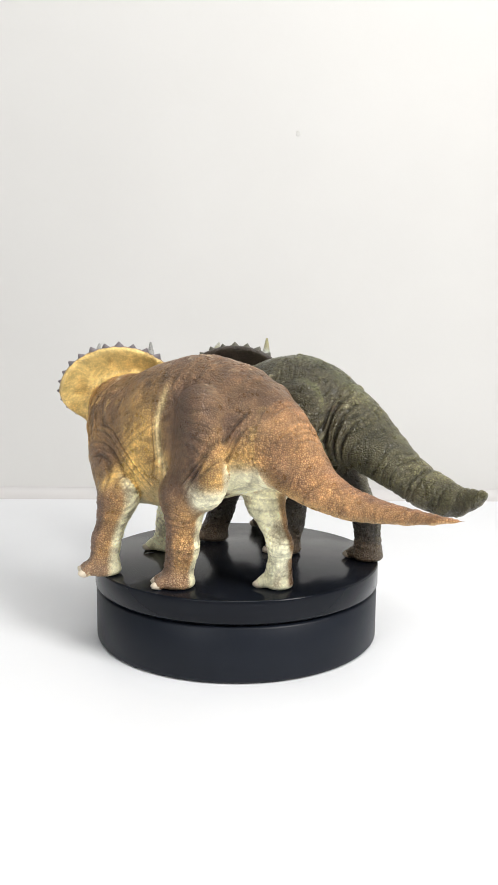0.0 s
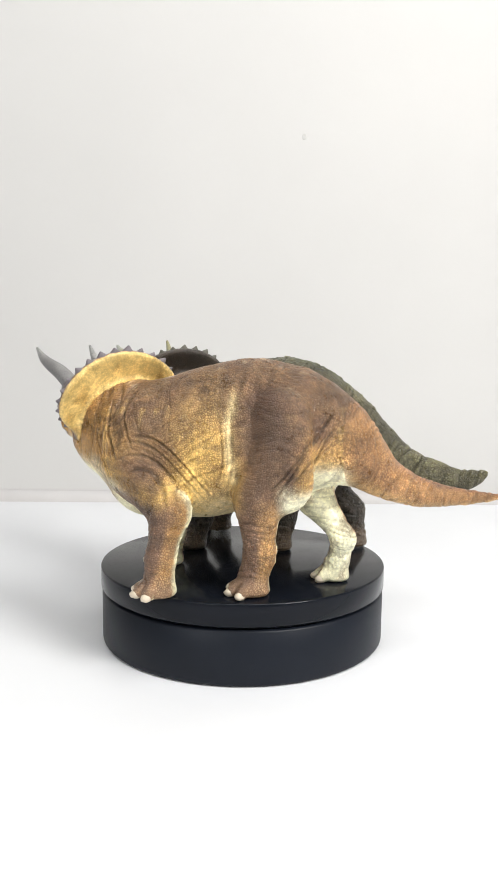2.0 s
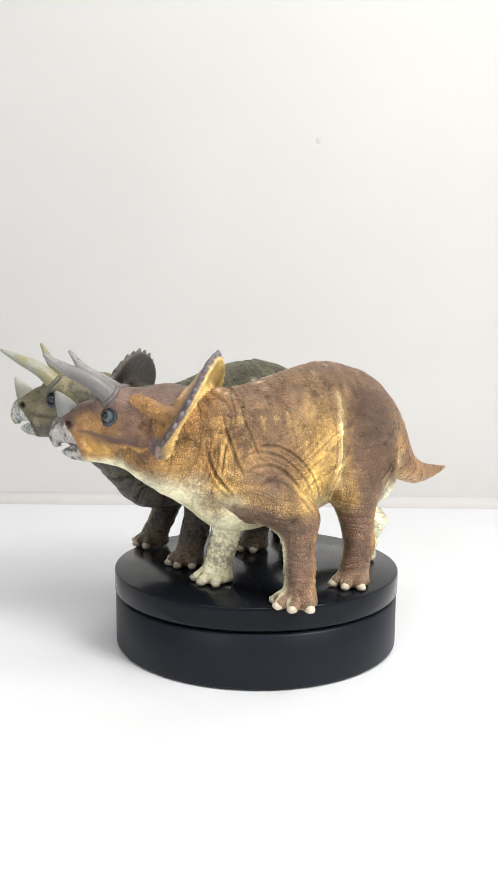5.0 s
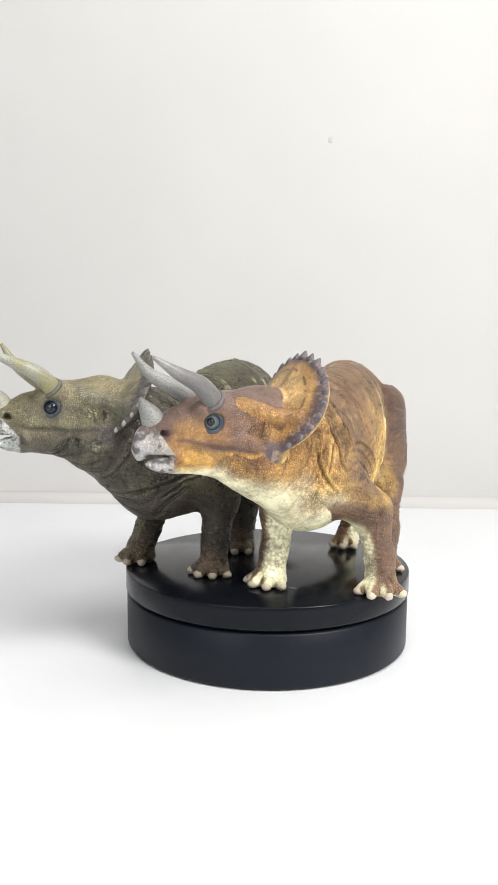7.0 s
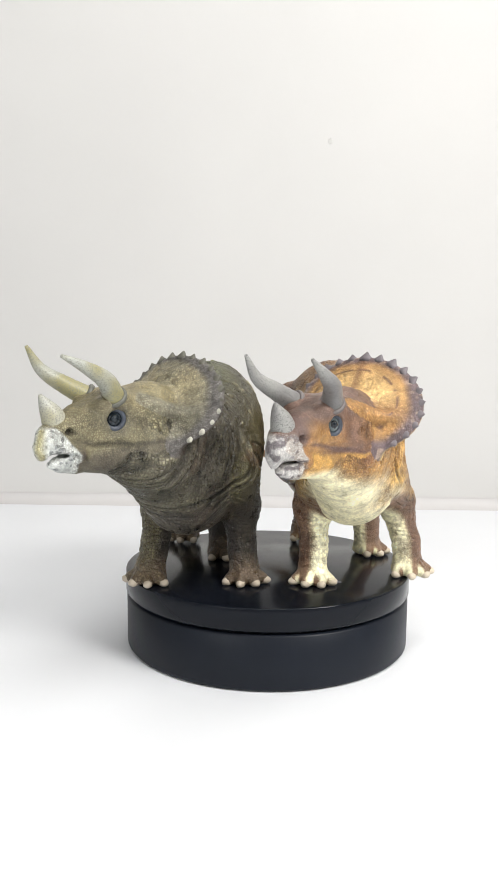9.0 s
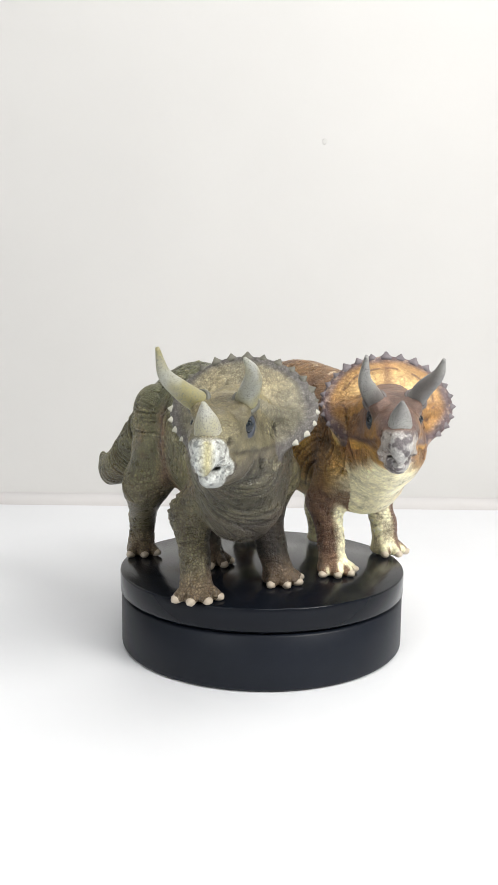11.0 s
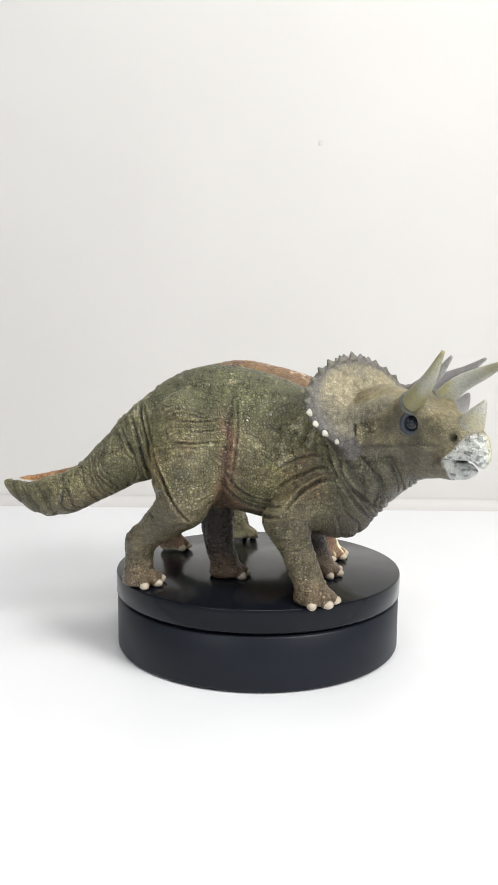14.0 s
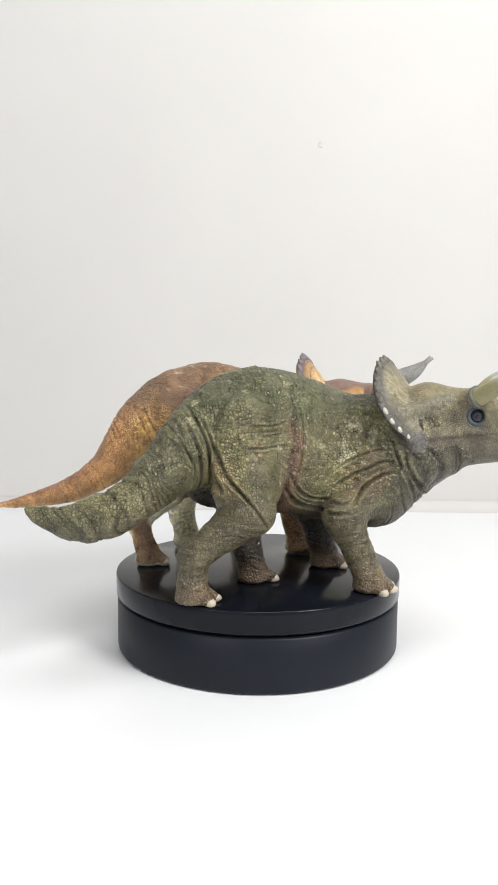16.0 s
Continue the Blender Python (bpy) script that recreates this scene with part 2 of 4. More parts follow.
class Sculpt:
    """A clay model on a grid: rounded forms that melt into one another, skinned at the end."""

    def __init__(self, low, high, size):
        self.low, self.size = np.array(low, float), size
        self.count = np.ceil((np.array(high) - low) / size).astype(int) + 1
        self.field = np.full(self.count, 1.0, np.float32)
        self.near = np.full(self.count, 1.0, np.float32)
        self.which = np.zeros(self.count, np.int8)
        self.parts = []

    def block(self, low, high):
        a = np.clip(np.floor((np.array(low) - self.low) / self.size).astype(int), 0, self.count)
        b = np.clip(np.ceil((np.array(high) - self.low) / self.size).astype(int) + 1, 0, self.count)
        axes = [self.low[k] + self.size * np.arange(a[k], b[k]) for k in range(3)]
        return tuple(slice(a[k], b[k]) for k in range(3)), np.meshgrid(*axes, indexing="ij")

    def melt(self, cut, d, label, soft):
        if label not in self.parts:
            self.parts.append(label)
        d = d.astype(np.float32)
        f = self.field[cut]
        h = np.clip(soft - np.abs(f - d), 0, None) / soft
        self.field[cut] = np.minimum(f, d) - h * h * soft * 0.25
        closer = d < self.near[cut]
        self.near[cut] = np.where(closer, d, self.near[cut])
        self.which[cut] = np.where(closer, self.parts.index(label), self.which[cut])

    def cone(self, p, q, r, s, label, soft=0.005, flat=None):
        """A round cone from p (radius r) to q (radius s); flat: factors that squash it along x, y, z about p."""
        p, q = np.array(p, float), np.array(q, float)
        pad = max(r, s) * 1.5 + soft + 2 * self.size
        cut, (x, y, z) = self.block(np.minimum(p, q) - pad, np.maximum(p, q) + pad)
        v, w = q - p, 1e-12 + (q - p) @ (q - p)
        h = np.clip(((x - p[0]) * v[0] + (y - p[1]) * v[1] + (z - p[2]) * v[2]) / w, 0, 1)
        dx, dy, dz = x - p[0] - h * v[0], y - p[1] - h * v[1], z - p[2] - h * v[2]
        if flat:
            dx, dy, dz = dx / flat[0], dy / flat[1], dz / flat[2]
        self.melt(cut, np.sqrt(dx * dx + dy * dy + dz * dz) - (r + h * (s - r)), label, soft)

    def chain(self, points, radii, label, soft=0.005, flat=None):
        for p, q, r, s in zip(points, points[1:], radii, radii[1:]):
            self.cone(p, q, r, s, label, soft, flat)

    def carve(self, p, q, r, s, flat=None):
        p, q = np.array(p, float), np.array(q, float)
        cut, (x, y, z) = self.block(np.minimum(p, q) - r * 2 - 0.002, np.maximum(p, q) + r * 2 + 0.002)
        v, w = q - p, 1e-12 + (q - p) @ (q - p)
        h = np.clip(((x - p[0]) * v[0] + (y - p[1]) * v[1] + (z - p[2]) * v[2]) / w, 0, 1)
        dx, dy, dz = x - p[0] - h * v[0], y - p[1] - h * v[1], z - p[2] - h * v[2]
        if flat:
            dx, dy, dz = dx / flat[0], dy / flat[1], dz / flat[2]
        d = np.sqrt(dx * dx + dy * dy + dz * dz) - (r + h * (s - r))
        self.field[cut] = np.maximum(self.field[cut], -d)

    def trunk(self, at, top, low, mid, half, tail_from):
        """The rump, belly and tail: an oval section at every step along x."""
        cut, (x, y, z) = self.block((at[0] - 0.004, -0.09, -0.002), (at[-1] + 0.004, 0.05, 0.12))
        xs = x[:, 0, 0]
        t, b, m, w = (smooth_curve(xs, at, v)[:, None, None] for v in (top, low, mid, half))
        c, h = (t + b) / 2, np.maximum((t - b) / 2, 1e-4)
        w = np.maximum(w, 1e-4)
        # the belly hangs fuller than the back
        u = (z - c) / h
        y_ = (y - m) / (w * (1 - 0.03 * np.clip(u, -1, 1)))
        rad = np.sqrt(y_ * y_ + u * u)
        d = (rad - 1) * np.minimum(w, h)
        d = np.where((x < at[0]) | (x > at[-1]), 0.01, d)
        tail = x < tail_from
        for label, mask in (("body", ~tail), ("tail", tail)):
            self.melt(cut, np.where(mask, d, 0.5), label, 1e-5)

    def shield(self, place, span, rise, label, thick, soft):
        """The frill: a bent oval plate. place: pose of its middle (x out of its face, y to its left, z up the plate)."""
        back = place.inverted()
        o = place.translation
        pad = max(span, rise) * 1.25
        cut, (x, y, z) = self.block(np.array(o) - pad, np.array(o) + pad)
        a, b, c = (back[i][0] * x + back[i][1] * y + back[i][2] * z + back[i][3] for i in range(3))
        wide = span * (1 - 0.10 * np.clip(-c / rise, 0, 1) ** 2)
        r = np.sqrt((b / wide) ** 2 + (c / rise) ** 2)
        a = a + 0.0045 * (b / span) ** 2 - 0.0012 * np.exp(-((r - 0.5) / 0.3) ** 2)
        edge = (r - 1) * min(span, rise)
        flat = np.abs(a) - thick * (1.25 - 0.45 * np.clip(r, 0, 1))
        k = thick * 0.9
        d = np.minimum(np.maximum(edge + k, flat + k), 0) + np.sqrt(np.clip(edge + k, 0, None) ** 2 + np.clip(flat + k, 0, None) ** 2) - k
        self.melt(cut, d, label, soft)

    def skinned(self):
        """Vertices, quads and the part of every vertex, one vertex in each cell that the surface crosses."""
        f, n = self.field, self.count - 1
        inside = f < 0
        corner = [(i, j, k) for i in (0, 1) for j in (0, 1) for k in (0, 1)]
        sub = lambda a, o: a[o[0]:o[0] + n[0], o[1]:o[1] + n[1], o[2]:o[2] + n[2]]
        count = sum(sub(inside, o).astype(np.int8) for o in corner)
        mixed = (count > 0) & (count < 8)
        cell = np.argwhere(mixed)
        pos, num = np.zeros((len(cell), 3)), np.zeros(len(cell))
        val = {o: f[cell[:, 0] + o[0], cell[:, 1] + o[1], cell[:, 2] + o[2]].astype(float) for o in corner}
        for o in corner:
            for axis in range(3):
                if o[axis] == 0:
                    e = tuple(1 if k == axis else o[k] for k in range(3))
                    a, b = val[o], val[e]
                    cross = (a < 0) != (b < 0)
                    t = np.where(cross, a / np.where(cross, a - b, 1), 0)
                    p = np.tile(np.array(o, float), (len(cell), 1))
                    p[:, axis] += t
                    pos += p * cross[:, None]
                    num += cross
        verts = self.low + (cell + pos / num[:, None]) * self.size
        index = np.full(n, -1, np.int64)
        index[mixed] = np.arange(len(cell))
        quads = []
        for axis in range(3):
            u, v = (axis + 1) % 3, (axis + 2) % 3
            a = [slice(None)] * 3
            b = [slice(None)] * 3
            a[axis], b[axis] = slice(0, -1), slice(1, None)
            sa, sb = inside[tuple(a)], inside[tuple(b)]
            e = np.argwhere(sa != sb)
            e = e[(e[:, u] > 0) & (e[:, v] > 0) & (e[:, u] < n[u]) & (e[:, v] < n[v])]
            out = sa[e[:, 0], e[:, 1], e[:, 2]]
            ring = []
            for du, dv in ((-1, -1), (0, -1), (0, 0), (-1, 0)):
                c = e.copy()
                c[:, u] += du
                c[:, v] += dv
                ring.append(index[c[:, 0], c[:, 1], c[:, 2]])
            q = np.stack(ring, 1)
            q[~out] = q[~out][:, ::-1]
            quads.append(q)
        quads = np.concatenate(quads)
        quads = quads[(quads >= 0).all(1)]
        label = self.which[cell[:, 0], cell[:, 1], cell[:, 2]]
        return verts, quads, label


def normals_of(verts, quads):
    n = np.cross(verts[quads[:, 2]] - verts[quads[:, 0]], verts[quads[:, 3]] - verts[quads[:, 1]])
    out = np.zeros_like(verts)
    for k in range(4):
        np.add.at(out, quads[:, k], n)
    return out / (np.linalg.norm(out, axis=1, keepdims=True) + 1e-12)


def relax(verts, quads, rounds):
    for _ in range(rounds):
        mid, num = np.zeros_like(verts), np.zeros(len(verts))
        for k in range(4):
            np.add.at(mid, quads[:, k], verts[quads[:, (k + 1) % 4]] + verts[quads[:, k - 1]])
            np.add.at(num, quads[:, k], 2)
        verts = verts + 0.5 * (mid / num[:, None] - verts)
    return verts


def divided(verts, quads, label):
    """Every quad cut in four, rounded."""
    count = len(verts)
    pairs = np.sort(np.concatenate([quads[:, [k, (k + 1) % 4]] for k in range(4)]), axis=1)
    keys, back = np.unique(pairs[:, 0] * count + pairs[:, 1], return_inverse=True)
    ends = np.stack([keys // count, keys % count], 1)
    edge = back.reshape(4, -1) + count
    mid = np.arange(len(quads)) + count + len(keys)
    verts = np.concatenate([verts, verts[ends].mean(1), verts[quads].mean(1)])
    label = np.concatenate([label, label[ends].max(1), np.sort(label[quads], axis=1)[:, 1]])
    out = np.concatenate([np.stack([quads[:, k], edge[k], mid, edge[k - 1]], 1) for k in range(4)])
    return verts, out, label


def skin_parts(clay, verts, quads, label, paint, mats, parents, tags):
    """Cuts the skinned clay into its parts, which meet without a seam."""
    normal = normals_of(verts, quads)
    face_part = np.sort(label[quads], axis=1)[:, 1]
    made = {}
    for i, name in enumerate(clay.parts):
        mine = quads[face_part == i]
        if len(mine) == 0:
            continue
        used, local = np.unique(mine, return_inverse=True)
        data = bpy.data.meshes.new(name)
        data.from_pydata(verts[used].tolist(), [], local.reshape(-1, 4).tolist())
        colour = data.attributes.new("paint", "FLOAT_COLOR", "POINT")
        colour.data.foreach_set("color", np.c_[paint[used], np.ones(len(used))].ravel().astype(np.float32))
        data.materials.append(mats.get(name, mats["body"]))
        data.shade_smooth()
        data.normals_split_custom_set_from_vertices(normal[used].tolist())
        ob = new(name.split(":")[0], data)
        ob.parent = parents(name, made)
        tagged(ob, tags.get(name, ""))
        made[name] = ob
    return made
# ---- the place ----
setting("table", slab(-2.0, 2.0, -1.6, 0.3178, -0.03, FOOT), TABLE, "glossy white table top under the turntable", "table")
setting("wall_north", slab(-2.0, 2.0, 0.318, 0.36, -0.03, 2.2), WALL, "plain off-white wall behind the table", "wall")
setting("wall_south", slab(-2.0, 2.0, -1.64, -1.6, -0.03, 2.2), ROOM, "plain pale wall of the room", "wall")
setting("wall_west", slab(-2.04, -2.0, -1.64, 0.36, -0.03, 2.2), ROOM, "plain pale wall of the room", "wall")
setting("wall_east", slab(2.0, 2.04, -1.64, 0.36, -0.03, 2.2), ROOM, "plain pale wall of the room", "wall")
setting("ceiling", slab(-2.04, 2.04, -1.64, 0.36, 2.2, 2.24), ROOM, "plain pale ceiling", "ceiling")
# added cove bead: its grey puts the joint's soft shade into the colour
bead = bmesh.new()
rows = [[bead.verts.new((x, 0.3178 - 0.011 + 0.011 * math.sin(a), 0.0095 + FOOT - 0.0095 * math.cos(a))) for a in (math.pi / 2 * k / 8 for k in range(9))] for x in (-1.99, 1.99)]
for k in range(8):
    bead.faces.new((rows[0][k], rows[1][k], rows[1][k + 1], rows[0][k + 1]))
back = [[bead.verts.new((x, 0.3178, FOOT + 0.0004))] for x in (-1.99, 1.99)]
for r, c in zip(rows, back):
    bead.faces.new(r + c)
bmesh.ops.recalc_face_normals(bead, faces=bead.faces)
tagged(part("trim", bead, plain("grey_shade_cove", (0.61, 0.595, 0.59), 0.8, 0.05, 8.0), None, "added cove between table and wall, its grey standing in for soft shade"), "", "trim", "", "structure")
speck = tagged(part("wall_speck", blob((0.0495, 0.3180, 0.3130), (0.0021, 0.00018, 0.0025), None, 0.12), plain("grey_scuff", (0.57, 0.56, 0.545), 0.9), None),
               "small grey scuff mark on the white wall", "scuff mark", "", "structure")

# ---- turntable ----


def turntable():
    thing = tagged(new("turntable"), "round satin black motorised display turntable on the white table", "turntable")
    r, b = RADIUS, RADIUS * 0.993
    part("foot", lathe([(0, FOOT + 0.0004), (b - 0.0012, FOOT + 0.0004), (b - 0.0005, FOOT + 0.0006), (b - 0.0001, FOOT + 0.0011), (b, FOOT + 0.002), (b, GROOVE - 0.0016), (b - 0.0008, GROOVE - 0.0008), (b - 0.003, GROOVE - 0.0006), (0, GROOVE - 0.0006)], 160), BLACK_SIDE, thing, "black plastic drum of the foot")
    part("shadow_gap", lathe([(0, GROOVE - 0.0008), (b - 0.0025, GROOVE - 0.0008), (b - 0.0025, GROOVE + 0.0004), (0, GROOVE + 0.0004)], 128), GAP, thing, "dark gap under the lid")
    part("rubber_base", lathe([(0, FOOT), (b - 0.006, FOOT), (b - 0.006, FOOT + 0.0006), (0, FOOT + 0.0006)], 96), GAP, thing, "black rubber pad")
    plate = part("plate", lathe([(0, GROOVE + 0.0002), (r - 0.002, GROOVE + 0.0002), (r - 0.0006, GROOVE + 0.0005), (r, GROOVE + 0.0014), (r, TOP - 0.0007), (r - 0.0002, TOP - 0.0002), (r - 0.0007, TOP), (0, TOP)], 160), BLACK, thing, "black rotating lid of the turntable")
    smudge = part("smudge", blob((-0.0437, 0.0035, TOP + 0.00005), (0.0022, 0.0014, 0.00012), Euler((0, 0, 0.5)), 0.5), plain("grey_smudge", (0.10, 0.10, 0.11), 0.6), plate, "faint grey smudge")
    return thing, plate


TURNTABLE, PLATE = turntable()

# ---- figurines ----


LEGS = ["leg:0", "leg:1", "leg:2", "leg:3"]


def spot(m, *p):
    return tuple(m @ Vector(p))


def figurine(spec):
    thing = tagged(new("dinosaur_figurine"), spec["label"], "figurine", "horned dinosaur figurines on the turntable")
    clay = Sculpt((-0.128, -0.088, -0.002), (0.112, 0.050, 0.110), spec.get("grid", 0.0009))
    at = spec["at"]
    clay.trunk(at, spec["top"], spec["low"], spec["mid"], spec["half"], spec["tail_from"])
    head = pose(*spec["head"])
    n0, n1 = spec["neck"], spot(head, -0.020, 0, -0.003)
    nm = tuple((a + b) / 2 for a, b in zip(n0, n1))
    clay.chain([n0, nm, n1], [0.0215, 0.0170, 0.0130], "body", 0.010)
    clay.chain([spec["throat"], spot(head, -0.022, 0, -0.0165), spot(head, -0.006, 0, -0.0145)], [0.0165, 0.0132, 0.0085], "body", 0.010)
    toes = []
    for i, leg in enumerate(spec["legs"]):
        name = "leg:%d" % i
        pts, rad = leg["joints"], leg["radii"]
        clay.cone(pts[0], pts[1], rad[0], rad[1], name, 0.0030)
        if "upper" in leg:
            hx, hy, hz = leg["upper"]
            clay.cone((hx, hy, hz), (hx + 0.001, hy, 0.050), 0.0140, 0.0160, name, 0.0018, (1, 0.62, 1))
        clay.cone(pts[1], pts[2], rad[1], rad[2], name, 0.004)
        foot = pts[3]
        clay.cone(pts[2], foot, rad[2], rad[3], name, 0.004)
        clay.cone((foot[0], foot[1], 0.0022), (foot[0], foot[1], 0.0032), rad[3] * 1.10, rad[3] * 0.98, name, 0.003, (1, 1, 0.42))
        ahead = math.radians(leg["toes"])
        for k in range(leg["count"]):
            a = ahead + (k - (leg["count"] - 1) / 2) * leg.get("spread", 0.72)
            far = rad[3] * 1.28
            tip = (foot[0] + far * math.cos(a), foot[1] + far * math.sin(a), 0.0024)
            clay.cone((foot[0] + 0.45 * far * math.cos(a), foot[1] + 0.45 * far * math.sin(a), 0.0045), tip, 0.0036, 0.0026, name, 0.0010)
            toes.append((name, tip, a))
    # head: skull, snout, jaw, cheeks, brows
    H = lambda *p: spot(head, *p)
    clay.chain([H(-0.022, 0, 0.001), H(-0.004, 0, -0.0005), H(0.010, 0, -0.003), H(0.0205, 0, -0.0055)], [0.0125, 0.0108, 0.0082, 0.0058], "head", 0.004)
    clay.chain([H(-0.016, 0, -0.011), H(0.002, 0, -0.0125), H(0.013, 0, -0.0155)], [0.0095, 0.0080, 0.0052], "head", 0.004)
    for s in (1, -1):
        clay.chain([H(-0.006, 0.006 * s, -0.006), H(-0.015, 0.0115 * s, -0.0095)], [0.005, 0.0026], "head", 0.004)
        clay.chain([H(0.0105, 0.0072 * s, -0.0078), H(-0.003, 0.0098 * s, -0.0068), H(-0.0155, 0.0125 * s, -0.0100)], [0.0013, 0.0019, 0.0014], "head", 0.0016)
        clay.chain([H(0.0215, 0.0045 * s, -0.0085), H(0.0140, 0.0060 * s, -0.0100), H(0.0105, 0.0062 * s, -0.0150)], [0.0012, 0.0014, 0.0012], "head", 0.0012)
        clay.chain([H(-0.012, 0.0085 * s, 0.0060), H(-0.024, 0.0150 * s, 0.0020), H(-0.030, 0.0215 * s, 0.0015)], [0.0030, 0.0022, 0.0012], "frill", 0.0030)
        clay.cone(H(-0.003, 0.0065 * s, 0.006), H(0.004, 0.0072 * s, 0.0052), 0.0050, 0.0036, "head", 0.003)
        clay.cone(H(0.012, 0.0045 * s, -0.003), H(0.019, 0.0040 * s, -0.004), 0.0040, 0.0034, "head", 0.003)
    # beak and mouth
    clay.chain([H(0.0175, 0, -0.0035), H(0.0243, 0, -0.0058), H(0.0266, 0, -0.0100), H(0.0268, 0, -0.0150)], [0.0052, 0.0034, 0.0026, 0.0012], "beak", 0.003)
    clay.chain([H(0.0125, 0, -0.0090), H(0.0238, 0, -0.0092)], [0.0062, 0.0031], "beak", 0.003)
    clay.chain([H(0.0100, 0, -0.0145), H(0.0185, 0, -0.0160), H(0.0222, 0, -0.0158)], [0.0054, 0.0036, 0.0024], "beak", 0.0015)
    clay.carve(H(0.0150, 0, -0.0128), H(0.0205, 0, -0.0130), 0.0005, 0.0007, (8, 9, 1))
    clay.carve(H(0.0205, 0, -0.0130), H(0.0248, 0, -0.0152), 0.0007, 0.0006, (8, 9, 1))
    for s in (1, -1):
        clay.chain([H(0.0195, 0.0050 * s, -0.0112), H(0.0150, 0.0066 * s, -0.0112), H(0.0128, 0.0070 * s, -0.0128), H(0.0140, 0.0064 * s, -0.0150)], [0.0008, 0.0011, 0.0012, 0.0009], "head", 0.0010)
    for s in (1, -1):
        clay.carve(H(0.0180, 0.0090 * s, -0.0042), H(0.0198, 0.0050 * s, -0.0036), 0.0015, 0.0013)
        clay.carve(H(0.0003, 0.0125 * s, 0.0), H(0.0003, 0.0092 * s, 0.0), 0.0040, 0.0034)
    tilt = spec["frill_tilt"]
    frill_pose = head @ pose(*spec["frill"], 0, tilt, 0)
    span, rise = spec["frill_size"]
    clay.shield(frill_pose, span, rise, "frill", 0.0021, 0.004)
    clay.field[:, :, : max(0, int(round(0.0 - clay.low[2] / clay.size)))] = 1.0

    verts, quads, label = clay.skinned()
    verts = relax(verts, quads, 2)
    verts, quads, label = divided(verts, quads, label)
    verts = relax(verts, quads, 2)
    names = np.array(clay.parts)[label]
    normal = normals_of(verts, quads)
    # moulded folds and scales
    x, y, z = verts.T
    is_leg = np.isin(names, LEGS)
    is_body, is_tail, is_head, is_frill = names == "body", names == "tail", names == "head", names == "frill"
    bend = np.stack([value_noise(verts, 90, s) for s in (21, 22, 23)], 1) * 0.004

    def ridge(turn, long, short, seed):
        """Long creases along the direction turn (degrees in the side view), between 0 in a crease and 1 on a fold."""
        c, s = math.cos(math.radians(turn)), math.sin(math.radians(turn))
        w = verts + bend
        q = np.stack([(w[:, 0] * c + w[:, 2] * s) * long, w[:, 1] * long, (w[:, 2] * c - w[:, 0] * s) * short], 1)
        return np.clip(1.6 * np.abs(value_noise(q, 1.0, seed)) ** 0.7, 0, 1)

    def only(mask, deep, fold):
        return np.where(mask, deep * (fold - 0.6), 0.0)

    push = only(is_tail, spec["rings"], ridge(117, 40, 380, 1)) + only(is_tail, 0.00014, ridge(0, 420, 420, 11))
    low = step(z, 0.003, 0.009)
    push += (only(is_leg, spec["leg_rings"], ridge(6, 60, 520, 2)) + only(is_leg, 0.00012, ridge(0, 430, 430, 3))) * low
    flank = is_body & (x < 0.034)
    push += only(flank, 0.00042, ridge(-30, 50, 300, 4)) * step(np.abs(z - 0.058), 0.032, 0.012) + only(flank, 0.00036, ridge(80, 50, 330, 5)) * step(z, 0.055, 0.075)
    push += only(flank, 0.00012, ridge(0, 420, 420, 12))
    nape = is_body & (x >= 0.034)
    push += only(nape, 0.00095, ridge(105, 45, 340, 6)) * (1 - 0.75 * step(-normal[:, 2], 0.0, 0.5) * spec.get("smooth_throat", 0.0))
    for a, lean, wide, deep in spec["folds"]:
        line = x - a - lean * (z - 0.06) + 0.0008 * value_noise(verts, 150, 7)
        where = step(z, 0.028, 0.04) * step(z, 0.096, 0.084)
        push += np.where(is_body | is_leg, deep * where * (0.6 * bell(line, 0.0036, 0.0018) - bell(line, 0, wide) + 0.7 * bell(line, -0.0034, 0.0017)), 0)
    push += only(is_frill, 0.00010, ridge(0, 300, 300, 8)) + only(is_head, 0.00018, ridge(15, 120, 380, 9))
    for sx, sz, mx, mz, ex, ez, wide, deep in spec["creases"]:
        near = np.nonzero((is_body | is_leg | is_tail) & (x > min(sx, mx, ex) - 0.006) & (x < max(sx, mx, ex) + 0.006)
                          & (z > min(sz, mz, ez) - 0.006) & (z < max(sz, mz, ez) + 0.006) & (np.abs(normal[:, 1]) > 0.15))[0]
        if len(near) == 0:
            continue
        t = np.linspace(0, 1, 90)[:, None]
        px = (1 - t) ** 2 * sx + 2 * t * (1 - t) * (2 * mx - (sx + ex) / 2) + t * t * ex
        pz = (1 - t) ** 2 * sz + 2 * t * (1 - t) * (2 * mz - (sz + ez) / 2) + t * t * ez
        wx, wz = x[near] + 0.2 * bend[near, 0], z[near] + 0.2 * bend[near, 2]
        away = np.sqrt((px - wx) ** 2 + (pz - wz) ** 2)
        k, d = away.argmin(0), away.min(0)
        fade = np.sin(np.pi * (0.06 + 0.88 * k / 89.0)) ** 0.6
        push[near] += 1.1 * deep * fade * (0.55 * bell(d, 2.1 * wide, wide) - bell(d, 0, wide))
    cells = pebbles(verts, spec["pebble"], 51)
    rough = np.where(is_body | is_tail | is_leg, 1.0, np.where(is_frill, 0.7, 0.35)) * step(value_noise(verts, 70, 52) + spec["pebbly"], -0.3, 0.5)
    rough = rough * step(normal[:, 2], -0.7, -0.1) * low
    push += spec["pebble_high"] * rough * (0.45 - np.clip(cells, 0, 0.9))
